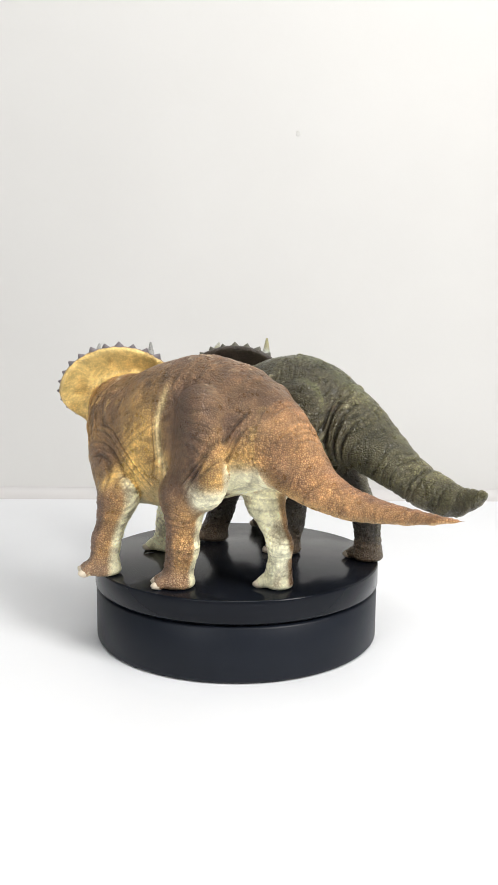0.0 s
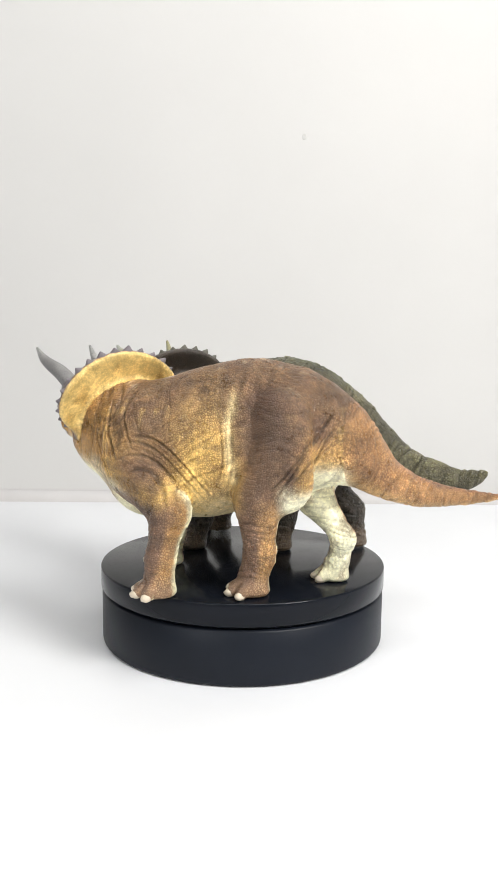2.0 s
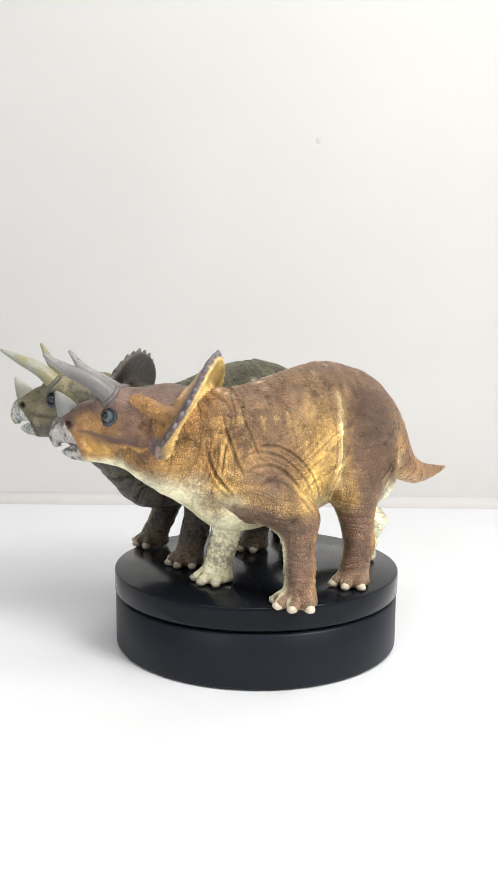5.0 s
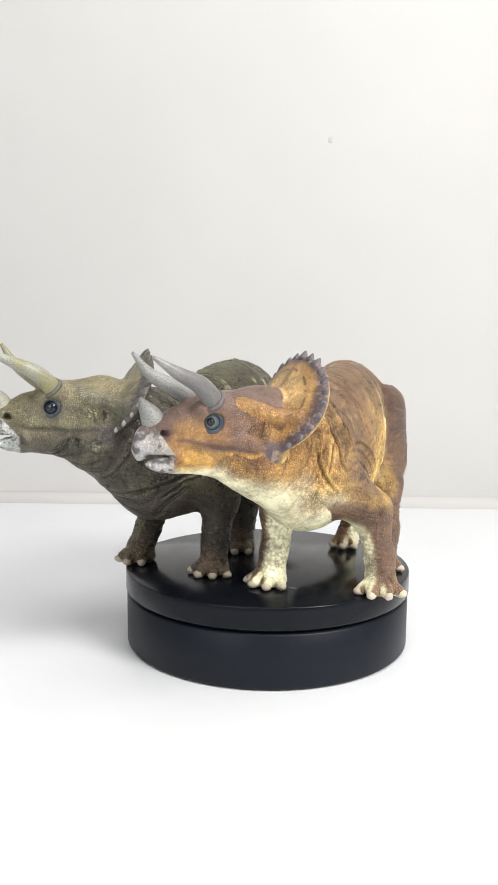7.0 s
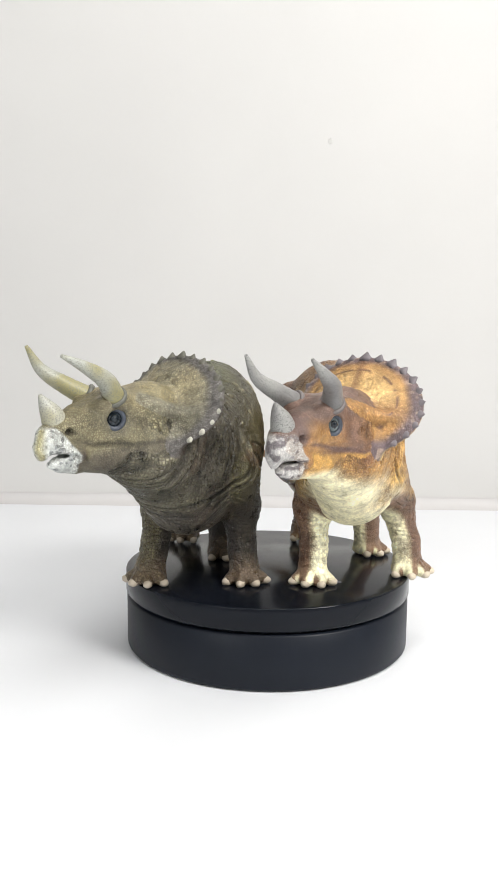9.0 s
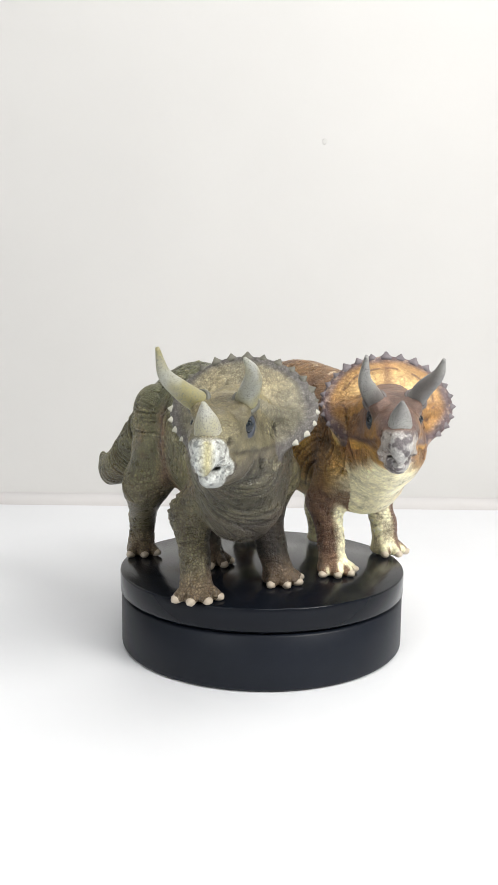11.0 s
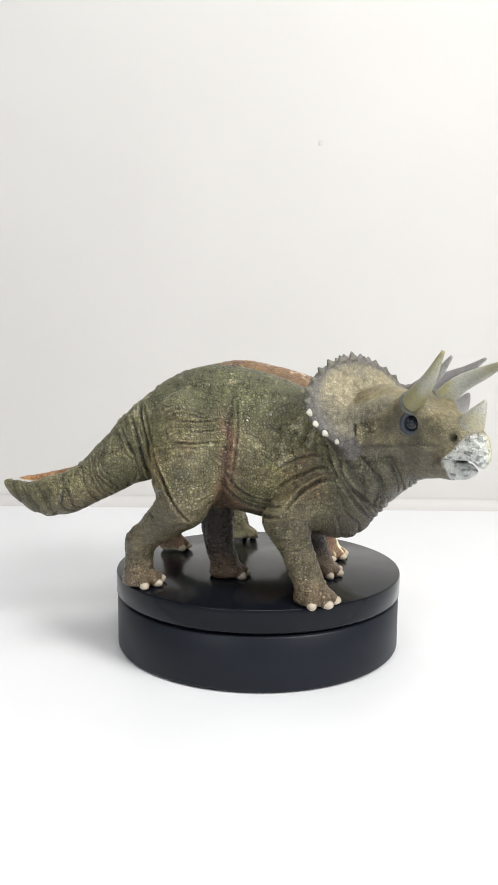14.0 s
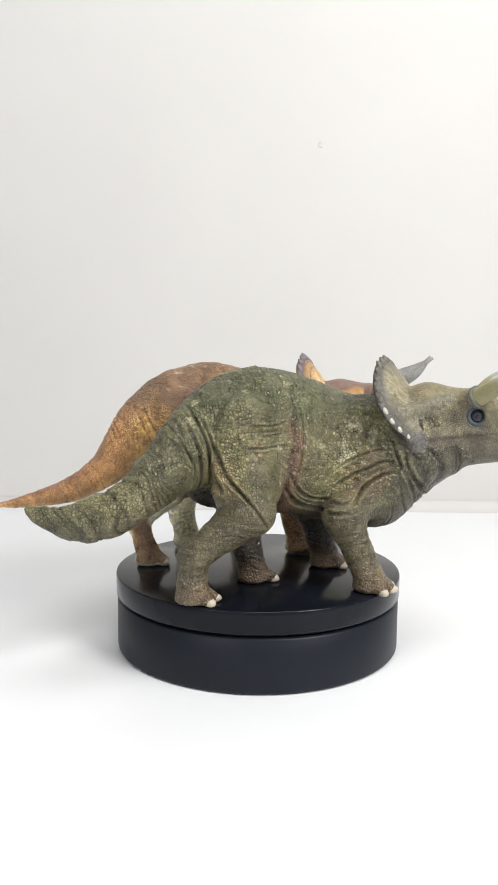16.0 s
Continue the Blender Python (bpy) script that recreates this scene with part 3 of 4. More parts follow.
    wash = np.clip(0.55 + push / 0.0011, 0, 1) * (1 + rough * spec["pebble_wash"] * (0.50 - np.clip(cells, 0.1, 0.85)))
    knobs = step(value_noise(verts, 260, 10), 0.50, 0.72)
    push += np.where(is_body | is_tail, spec["knobs"] * knobs * step(z, 0.050, 0.068), 0)
    verts = verts + normal * (push * step(z, 0.0002, 0.003))[:, None]
    verts[:, 2] = np.maximum(verts[:, 2], 0.0)
    hv = np.array(head.inverted())
    hp = verts @ hv[:3, :3].T + hv[:3, 3]
    fv = np.array(frill_pose.inverted())
    fp = verts @ fv[:3, :3].T + fv[:3, 3]
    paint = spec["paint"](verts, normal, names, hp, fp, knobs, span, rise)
    paint = paint * (spec["wash"] + (1.24 - spec["wash"]) * wash)[:, None]

    def parents(name, made):
        return made["head"] if name == "beak" else thing

    mats = {"body": spec["hide"], "head": spec["face"], "frill": spec["face"], "beak": BEAK}
    made = skin_parts(clay, verts, quads, label, np.clip(paint, 0.002, 0.95), mats, parents, spec["tags"])
    # toenails
    for name, tip, a in toes:
        m = Euler((0, 0, a))
        part("toenail", blob((tip[0] + 0.0006 * math.cos(a), tip[1] + 0.0006 * math.sin(a), 0.0018), (0.0033, 0.0022, 0.0020), m, 0.15), spec["nail"], made[name], "pale cream toenail")
    # horns, eyes
    for s, tip in ((1, spec["horn_left"]), (-1, spec["horn_right"])):
        base = Vector((-0.0015, 0.0074 * s, 0.0065))
        tip = Vector(tip)
        bow1, bow2 = spec["bow_left"] if s > 0 else spec["bow_right"]
        mid1, mid2 = base.lerp(tip, 0.34) + Vector(bow1), base.lerp(tip, 0.70) + Vector(bow2)
        part("brow_horn", tube([H(*base), H(*mid1), H(*mid2), H(*tip)], [0.0043, 0.0036, 0.0024, 0.0007], 20, 1.0, 0.025), spec.get("brow", spec["horn"]), made["head"], "long curved grey brow horn")
        ring = bmesh.new()
        m = Matrix.Translation(H(*base.lerp(mid1, 0.22))) @ (head.to_3x3() @ (mid1 - base)).to_track_quat("Z", "Y").to_matrix().to_4x4()
        steps, rings = 20, []
        for i in range(steps):
            t = 2 * math.pi * i / steps
            rings.append([ring.verts.new(m @ Vector(((0.0044 + 0.0009 * math.cos(u)) * math.cos(t), (0.0044 + 0.0009 * math.cos(u)) * math.sin(t), 0.0011 * math.sin(u)))) for u in (2 * math.pi * k / 8 for k in range(8))])
        for i in range(steps):
            for k in range(8):
                ring.faces.new((rings[i][k], rings[(i + 1) % steps][k], rings[(i + 1) % steps][(k + 1) % 8], rings[i][(k + 1) % 8]))
        part("horn_collar", ring, spec["collar"], made["head"], "dark ring of skin at the horn's foot")
        part("eye", blob(H(0.0003, 0.0078 * s, 0.0), (0.0034, 0.0034, 0.0034), None, 0.0, 3), spec["iris"], made["head"], "glossy round eye")
        pupil = H(0.0013, 0.0098 * s, 0.0003)
        part("pupil", blob(pupil, (0.0018, 0.0018, 0.0018), None, 0.0, 2), EYE_BLACK, made["head"], "black pupil")
        lid = bmesh.new()
        out = (head.to_3x3() @ Vector((0.36, s, 0.10))).to_track_quat("Z", "Y").to_matrix().to_4x4()
        m = Matrix.Translation(H(0.0008, 0.0093 * s, 0.0)) @ out
        rings = []
        for i in range(24):
            t = 2 * math.pi * i / 24
            rings.append([lid.verts.new(m @ Vector(((0.0037 + 0.0011 * math.cos(u)) * math.cos(t), (0.0037 + 0.0011 * math.cos(u)) * math.sin(t), 0.0012 * math.sin(u) - 0.0003))) for u in (2 * math.pi * k / 8 for k in range(8))])
        for i in range(24):
            for k in range(8):
                lid.faces.new((rings[i][k], rings[(i + 1) % 24][k], rings[(i + 1) % 24][(k + 1) % 8], rings[i][(k + 1) % 8]))
        part("eyelid", lid, spec["lid"], made["head"], "dark wrinkled ring round the eye")
    part("nose_horn", tube([H(0.0205, 0, -0.0012), H(0.0220, 0, 0.0022), H(0.0245, 0, 0.0060), H(*spec["nose"])], [0.0049, 0.0043, 0.0027, 0.0007], 16, 1.0, 0.015), spec["horn"], made["head"], "short blunt nose horn")
    # frill studs
    rnd = random.Random(spec["seed"])
    count = 21
    for i in range(count):
        a = math.radians(-128 + 256 * i / (count - 1))
        b, c = math.sin(a), math.cos(a)
        wide = span * (1 - 0.10 * max(0, -c) ** 2)
        bend = -0.0045 * b * b
        foot = frill_pose @ Vector((bend + 0.0010, b * wide * 0.965, c * rise * 0.965))
        out = frill_pose.to_3x3() @ Vector((0.15, b, c)).normalized()
        size = spec["stud_size"] * (0.8 if abs(a) > 1.2 else 1.0) * rnd.uniform(0.85, 1.2)
        bm = spike(foot, out, frill_pose.to_3x3() @ Vector((1, 0, 0)), size)
        low = abs(a) > math.radians(78)
        part("stud", bm, spec["stud_pale"] if low and spec.get("pale_low") else spec["stud"], made["frill"], "pale pointed stud on the rim" if low and spec.get("pale_low") else "")
    return thing, made


def spike(foot, out, face, size):
    """A blunt three-cornered scale on the frill's rim: broad along the rim, thin across it."""
    along = out.cross(face).normalized()
    across = along.cross(out).normalized()
    bm = bmesh.new()
    rings = []
    for up, wide, thick in ((-1.3, 2.5, 1.35), (0.0, 2.2, 1.2), (0.9, 1.25, 0.85), (1.75, 0.55, 0.5), (2.1, 0.2, 0.2)):
        rings.append([bm.verts.new(foot + out * up * size + along * wide * size * math.cos(a) + across * thick * size * math.sin(a)) for a in (2 * math.pi * k / 10 for k in range(10))])
    for a, b in zip(rings, rings[1:]):
        for k in range(10):
            bm.faces.new((a[k], a[(k + 1) % 10], b[(k + 1) % 10], b[k]))
    bm.faces.new(rings[-1])
    bm.faces.new(rings[0][::-1])
    bmesh.ops.recalc_face_normals(bm, faces=bm.faces)
    return bm


def blend(a, b, w):
    return a * (1 - w[:, None]) + np.array(b) * w[:, None]


def brown_paint(v, n, names, hp, fp, knobs, span, rise):
    x, y, z = v.T
    wav = value_noise(v, 60, 31) * 0.006 + value_noise(v, 150, 32) * 0.003
    c = np.tile(np.array([0.48, 0.295, 0.105]), (len(v), 1))
    c = blend(c, (0.80, 0.54, 0.17), step(z + wav, 0.068, 0.044) * 0.9)
    c = blend(c, (0.215, 0.138, 0.088), step(z + 1.6 * wav, 0.058, 0.080) * 0.86)
    c = blend(c, (0.85, 0.80, 0.56), step(-n[:, 2] + wav * 12, 0.15, 0.6) * step(z, 0.06, 0.045))
    c = blend(c, (0.6, 0.5, 0.36), step(value_noise(v, 330, 33), 0.40, 0.60) * step(n[:, 2], 0.72, 0.92) * step(z, 0.060, 0.075) * 0.8)
    c = blend(c, (0.70, 0.44, 0.16), bell(x + wav, -0.052, 0.010) * step(z + wav, 0.080, 0.060) * 0.85)
    c = blend(c, (0.82, 0.55, 0.17), np.exp(-(((x + wav + 0.002) / 0.014) ** 2 + ((z - 0.054) / 0.024) ** 2)) * 0.9)
    streak = value_noise(v * (330, 120, 90), 1.0, 39) + 0.7 * value_noise(v * (120, 200, 480), 1.0, 40)
    c = blend(c, (0.155, 0.090, 0.058), step(streak, 0.10, 1.0) * 0.34 * step(n[:, 2], -0.6, 0.1))
    c = blend(c, (0.86, 0.62, 0.24), step(-streak, 0.35, 1.0) * 0.45 * step(z, 0.090, 0.070))
    leg = np.isin(names, LEGS)
    side = np.where(np.isin(names, LEGS[0::2]), 1.0, np.where(leg, -1.0, np.sign(y + 0.010)))
    outer = step(n[:, 1] * side, -0.1, 0.4)
    thigh = bell(x + wav, -0.027, 0.013) * step(z, 0.020, 0.034) * step(z, 0.094, 0.080) * outer
    c = blend(c, (0.180, 0.112, 0.076), np.clip(thigh * 1.4, 0, 1) * 0.92)
    arm = np.exp(-(((x + wav - 0.028) / 0.014) ** 2 + ((z - 0.052) / 0.013) ** 2)) * outer
    c = blend(c, (0.20, 0.125, 0.09), arm * 0.85)
    c = blend(c, (0.80, 0.66, 0.36), bell(x + wav * 0.3 - 0.02 * (z - 0.06), -0.0122, 0.0019) * step(z, 0.040, 0.050) * step(z, 0.090, 0.080) * 0.75)
    inner = np.where(names == "leg:2", step(-n[:, 1] * side, -0.05, 0.40), np.where(names == "leg:3", step(n[:, 1] - 0.25 * n[:, 0], 0.0, 0.45), 0.0))
    inner = np.where(np.isin(names, LEGS[2:]), inner, step(-n[:, 1] * side, -0.40, 0.20))
    lc = np.tile(np.array([0.24, 0.150, 0.100]), (len(v), 1))
    lc = blend(lc, (0.62, 0.38, 0.15), step(-n[:, 0] + wav * 60, 0.1, 0.8) * 0.8)
    lc = blend(lc, (0.40, 0.28, 0.19), step(z, 0.012, 0.004) * 0.7)
    lc = blend(lc, (0.86, 0.80, 0.52), inner * 0.95)
    lc = blend(lc, (0.34, 0.20, 0.10), np.where(names == "leg:3", step(n[:, 0] + wav * 40, 0.25, 0.7) * 0.85, 0.0))
    lc = blend(lc, (0.42, 0.27, 0.13), inner * step(value_noise(v, 170, 49) + 0.6 * value_noise(v, 400, 50), 0.25, 0.8) * 0.30)
    w = np.where(leg, step(z + wav, 0.048, 0.034), 0.0)
    c = c * (1 - w[:, None]) + lc * w[:, None]
    c = blend(c, (0.88, 0.86, 0.63), np.where(leg, inner * step(z + wav, 0.060, 0.050) * 0.9, 0.0))
    c = blend(c, (0.88, 0.87, 0.66), step(x, -0.030, -0.038) * step(x, -0.080, -0.062) * step(-n[:, 2] + wav * 25, 0.08, 0.45) * step(z, 0.060, 0.050) * 0.9)
    tail = names == "tail"
    tc = blend(np.tile(np.array([0.48, 0.275, 0.12]), (len(v), 1)), (0.34, 0.185, 0.11), step(n[:, 2], 0.3, 0.9) * 0.7)
    tc = blend(tc, (0.68, 0.46, 0.22), step(-n[:, 2], 0.1, 0.8) * 0.8)
    c = np.where((tail & (x < -0.05))[:, None], blend(c, (0, 0, 0), step(x, -0.05, -0.062)) + tc * step(x, -0.05, -0.062)[:, None], c)
    neck = (names == "body") & (x > 0.035)
    c = np.where(neck[:, None], blend(c, (0.52, 0.305, 0.105), step(x, 0.035, 0.055) * 0.7), c)
    c = np.where(neck[:, None], blend(c, (0.86, 0.82, 0.58), step(-n[:, 2] + wav * 30, 0.22, 0.66)), c)
    c = np.where(neck[:, None], blend(c, (0.22, 0.105, 0.055), np.exp(-(((hp[:, 0] + 0.017) / 0.006) ** 2 + ((hp[:, 2] + 0.0150 + wav * 0.4) / 0.0045) ** 2)) * 0.85), c)
    h = (names == "head") | ((names == "body") & (hp[:, 0] > -0.021) & (hp[:, 2] > -0.0105))
    hc = np.tile(np.array([0.40, 0.225, 0.090]), (len(v), 1))
    hc = blend(hc, (0.19, 0.14, 0.135), step(hp[:, 2] + wav * 0.6, -0.004, 0.003) * 0.85)
    hc = blend(hc, (0.20, 0.135, 0.125), np.exp(-(((hp[:, 0] + 0.010) / 0.0065) ** 2 + ((hp[:, 2] + 0.004 + wav * 0.5) / 0.0050) ** 2)) * 0.85)
    hc = blend(hc, (0.17, 0.12, 0.12), step(hp[:, 0] + wav * 0.5, 0.0125, 0.0185) * step(hp[:, 2], -0.0075, -0.004) * 0.75)
    hc = blend(hc, (0.64, 0.40, 0.13), np.exp(-(((hp[:, 0] - 0.008) / 0.0055) ** 2 + ((hp[:, 2] + 0.006) / 0.0045) ** 2)) * 0.45)
    hc = blend(hc, (0.18, 0.12, 0.11), bell(hp[:, 2] + 0.10 * hp[:, 0], -0.0105, 0.0014) * step(hp[:, 0], 0.014, 0.006) * 0.65)
    hc = blend(hc, (0.72, 0.44, 0.12), step(hp[:, 2] + wav * 0.3, -0.0100, -0.0125) * step(hp[:, 0], 0.014, 0.010) * 0.85)
    hc = blend(hc, (0.14, 0.085, 0.085), bell(hp[:, 2] + wav * 0.25 - 0.12 * hp[:, 0], -0.0088, 0.0011) * step(hp[:, 0], 0.016, 0.012) * 0.8)
    hc = blend(hc, (0.12, 0.08, 0.08), np.exp(-(((hp[:, 0] - 0.0185) / 0.0022) ** 2 + ((hp[:, 2] + 0.0045) / 0.0030) ** 2)) * 0.8)
    hc = blend(hc, (0.85, 0.81, 0.58), step(hp[:, 2] + wav * 0.3, -0.0165, -0.0205))
    c = np.where(h[:, None], hc, c)
    face = h | (names == "beak")
    horny = step(hp[:, 0] + wav * 0.25 - np.maximum(0.0238 + 0.85 * hp[:, 2], 0.0138), -0.0004, 0.0008) * step(hp[:, 2], -0.0012, -0.0030)
    bc = blend(np.tile(np.array([0.50, 0.49, 0.48]), (len(v), 1)), (0.13, 0.11, 0.12), step(value_noise(v, 420, 35) + 0.6 * value_noise(v, 900, 34), 0.05, 0.5) * 0.85)
    c = np.where(face[:, None], hc * (1 - horny[:, None]) + bc * horny[:, None], c)
    mottle = step(value_noise(v, 110, 37) + 0.6 * value_noise(v, 260, 38), 0.0, 0.8)
    c = blend(c, (0.13, 0.074, 0.052), mottle * 0.38 * (1 - np.where(face, horny, 0)) * step(n[:, 2], -0.75, -0.2))
    f = names == "frill"
    r = np.sqrt((fp[:, 1] / span) ** 2 + (fp[:, 2] / rise) ** 2)
    front = np.tile(np.array([0.49, 0.285, 0.105]), (len(v), 1))
    front = blend(front, (0.80, 0.56, 0.26), bell(r, 0.42, 0.30) * step(fp[:, 2], -0.004, 0.004))
    front = blend(front, (0.20, 0.12, 0.09), bell(np.abs(fp[:, 2] + 0.002), 0, 0.004) * 0.4)
    front = blend(front, (0.17, 0.13, 0.145), step(r + wav * 9, 0.76, 0.90) * step(np.abs(fp[:, 0]), 0.0085, 0.0055))
    front = blend(front, (0.16, 0.09, 0.07), bell(r + wav, 0.68, 0.022) * step(value_noise(v, 420, 47), -0.25, 0.1) * 0.85)
    front = blend(front, (0.30, 0.16, 0.09), bell(np.abs(fp[:, 1]), 0, 0.0022) * step(fp[:, 2], 0.0, 0.008) * 0.6)
    front = blend(front, (0.62, 0.50, 0.40), step(r, 0.80, 0.95) * step(value_noise(v, 520, 48), 0.1, 0.5) * 0.55)
    back = np.tile(np.array([0.85, 0.63, 0.24]), (len(v), 1))
    back = blend(back, (0.52, 0.32, 0.085), step(value_noise(v, 200, 36), 0, 0.6) * 0.5)
    facing = step(fp[:, 0] + 0.0045 * (fp[:, 1] / span) ** 2 , -0.0008, 0.0006)
    facing = np.maximum(facing, step(hp[:, 0], -0.027, -0.022))
    c = np.where(f[:, None], back * (1 - facing[:, None]) + front * facing[:, None], c)
    return c


def green_paint(v, n, names, hp, fp, knobs, span, rise):
    x, y, z = v.T
    wav = value_noise(v, 60, 41) * 0.006 + value_noise(v, 150, 42) * 0.003
    c = np.tile(np.array([0.168, 0.162, 0.088]), (len(v), 1))
    c = blend(c, (0.285, 0.272, 0.130), step(value_noise(v, 75, 43), -0.1, 0.6) * 0.7)
    c = blend(c, (0.120, 0.130, 0.066), step(z + wav, 0.072, 0.090) * 0.8)
    c = blend(c, (0.15, 0.085, 0.062), bell(x + wav * 0.5 - 0.08 * (z - 0.06), -0.013, 0.0028) * step(z, 0.088, 0.070) * 0.5)
    # left flank browner and darker, partly the brown figurine's shade put into the colour
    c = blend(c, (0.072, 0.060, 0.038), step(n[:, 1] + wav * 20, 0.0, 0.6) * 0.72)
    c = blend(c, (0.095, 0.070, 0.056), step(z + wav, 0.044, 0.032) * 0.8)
    c = blend(c, (0.20, 0.085, 0.055), step(value_noise(v, 85, 53) + 0.5 * value_noise(v, 240, 54), 0.25, 0.8) * step(z, 0.085, 0.065) * 0.28)
    c = blend(c, (0.18, 0.075, 0.050), bell(x + wav * 0.6, -0.0115, 0.0050) * step(z, 0.082, 0.066) * 0.5)
    c = blend(c, (0.46, 0.44, 0.30), knobs * step(z, 0.045, 0.06) * 0.6)
    leg = np.isin(names, LEGS)
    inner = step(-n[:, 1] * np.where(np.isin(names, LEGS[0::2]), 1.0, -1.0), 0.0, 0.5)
    # legs darker on their inner faces and on the left side
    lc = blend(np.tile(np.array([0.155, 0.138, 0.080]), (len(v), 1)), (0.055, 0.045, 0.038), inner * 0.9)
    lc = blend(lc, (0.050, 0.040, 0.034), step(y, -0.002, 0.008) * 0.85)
    lc = blend(lc, (0.24, 0.17, 0.11), step(z, 0.016, 0.005) * 0.6)
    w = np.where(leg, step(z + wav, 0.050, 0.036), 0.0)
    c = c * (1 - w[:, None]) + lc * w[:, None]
    tail = names == "tail"
    c = np.where(tail[:, None], blend(c, (0.135, 0.130, 0.068), step(x, -0.05, -0.065) * 0.6), c)
    neck = (names == "body") & (x > 0.024)
    c = np.where(neck[:, None], blend(c, (0.085, 0.078, 0.062), step(x, 0.024, 0.04) * 0.7), c)
    h = (names == "head") | ((names == "body") & (hp[:, 0] > -0.021) & (hp[:, 2] > -0.0105))
    hc = np.tile(np.array([0.265, 0.245, 0.150]), (len(v), 1))
    hc = blend(hc, (0.30, 0.26, 0.15), step(hp[:, 2], 0.0, 0.006) * 0.55)
    hc = blend(hc, (0.075, 0.062, 0.040), step(value_noise(v, 130, 46), 0.0, 0.6) * 0.45)
    hc = blend(hc, (0.06, 0.058, 0.055), np.exp(-((hp[:, 0]) ** 2 + (hp[:, 2]) ** 2) / 0.0062 ** 2) * 0.8)
    hc = blend(hc, (0.15, 0.135, 0.105), step(hp[:, 2] + wav * 0.4, -0.008, -0.014) * 0.8)
    hc = blend(hc, (0.045, 0.038, 0.030), bell(hp[:, 2] + wav * 0.25 - 0.12 * hp[:, 0], -0.0092, 0.0010) * step(hp[:, 0], 0.016, 0.012) * 0.6)
    hc = blend(hc, (0.035, 0.030, 0.026), np.exp(-(((hp[:, 0] - 0.0188) / 0.0017) ** 2 + ((hp[:, 2] + 0.0040) / 0.0015) ** 2)) * 0.9)
    hc = blend(hc, (0.05, 0.03, 0.026), np.exp(-(((hp[:, 0] - 0.0135) / 0.0012) ** 2 + ((hp[:, 2] + 0.0128) / 0.0022) ** 2)) * 0.8)
    c = np.where(h[:, None], hc, c)
    face = h | (names == "beak")
    horny = step(hp[:, 0] + wav * 0.2 - np.maximum(0.0252 + 0.85 * hp[:, 2], 0.0145), -0.0004, 0.0008) * step(hp[:, 2], -0.0012, -0.0030)
    bc = blend(np.tile(np.array([0.58, 0.61, 0.60]), (len(v), 1)), (0.16, 0.17, 0.17), step(value_noise(v, 900, 45), 0.25, 0.5) * 0.7)
    bc = blend(bc, (0.42, 0.36, 0.10), bell(hp[:, 1] + wav * 0.3, 0.0012, 0.0022) * step(hp[:, 0], 0.025, 0.028) * 0.7)
    c = np.where(face[:, None], hc * (1 - horny[:, None]) + bc * horny[:, None], c)
    f = names == "frill"
    r = np.sqrt((fp[:, 1] / span) ** 2 + (fp[:, 2] / rise) ** 2)
    front = np.tile(np.array([0.25, 0.240, 0.175]), (len(v), 1))
    for s in (1, -1):
        front = blend(front, (0.46, 0.41, 0.26), bell(np.hypot(fp[:, 1] - s * 0.011, fp[:, 2] - 0.008), 0, 0.0085) * 0.85)
    front = blend(front, (0.15, 0.145, 0.14), step(r + wav * 8, 0.76, 0.90) * step(np.abs(fp[:, 0]), 0.0085, 0.0055))
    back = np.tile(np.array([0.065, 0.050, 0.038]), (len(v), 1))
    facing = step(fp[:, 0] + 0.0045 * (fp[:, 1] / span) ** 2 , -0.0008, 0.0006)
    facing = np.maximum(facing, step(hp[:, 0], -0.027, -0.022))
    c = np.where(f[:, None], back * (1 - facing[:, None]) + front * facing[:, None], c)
    return c


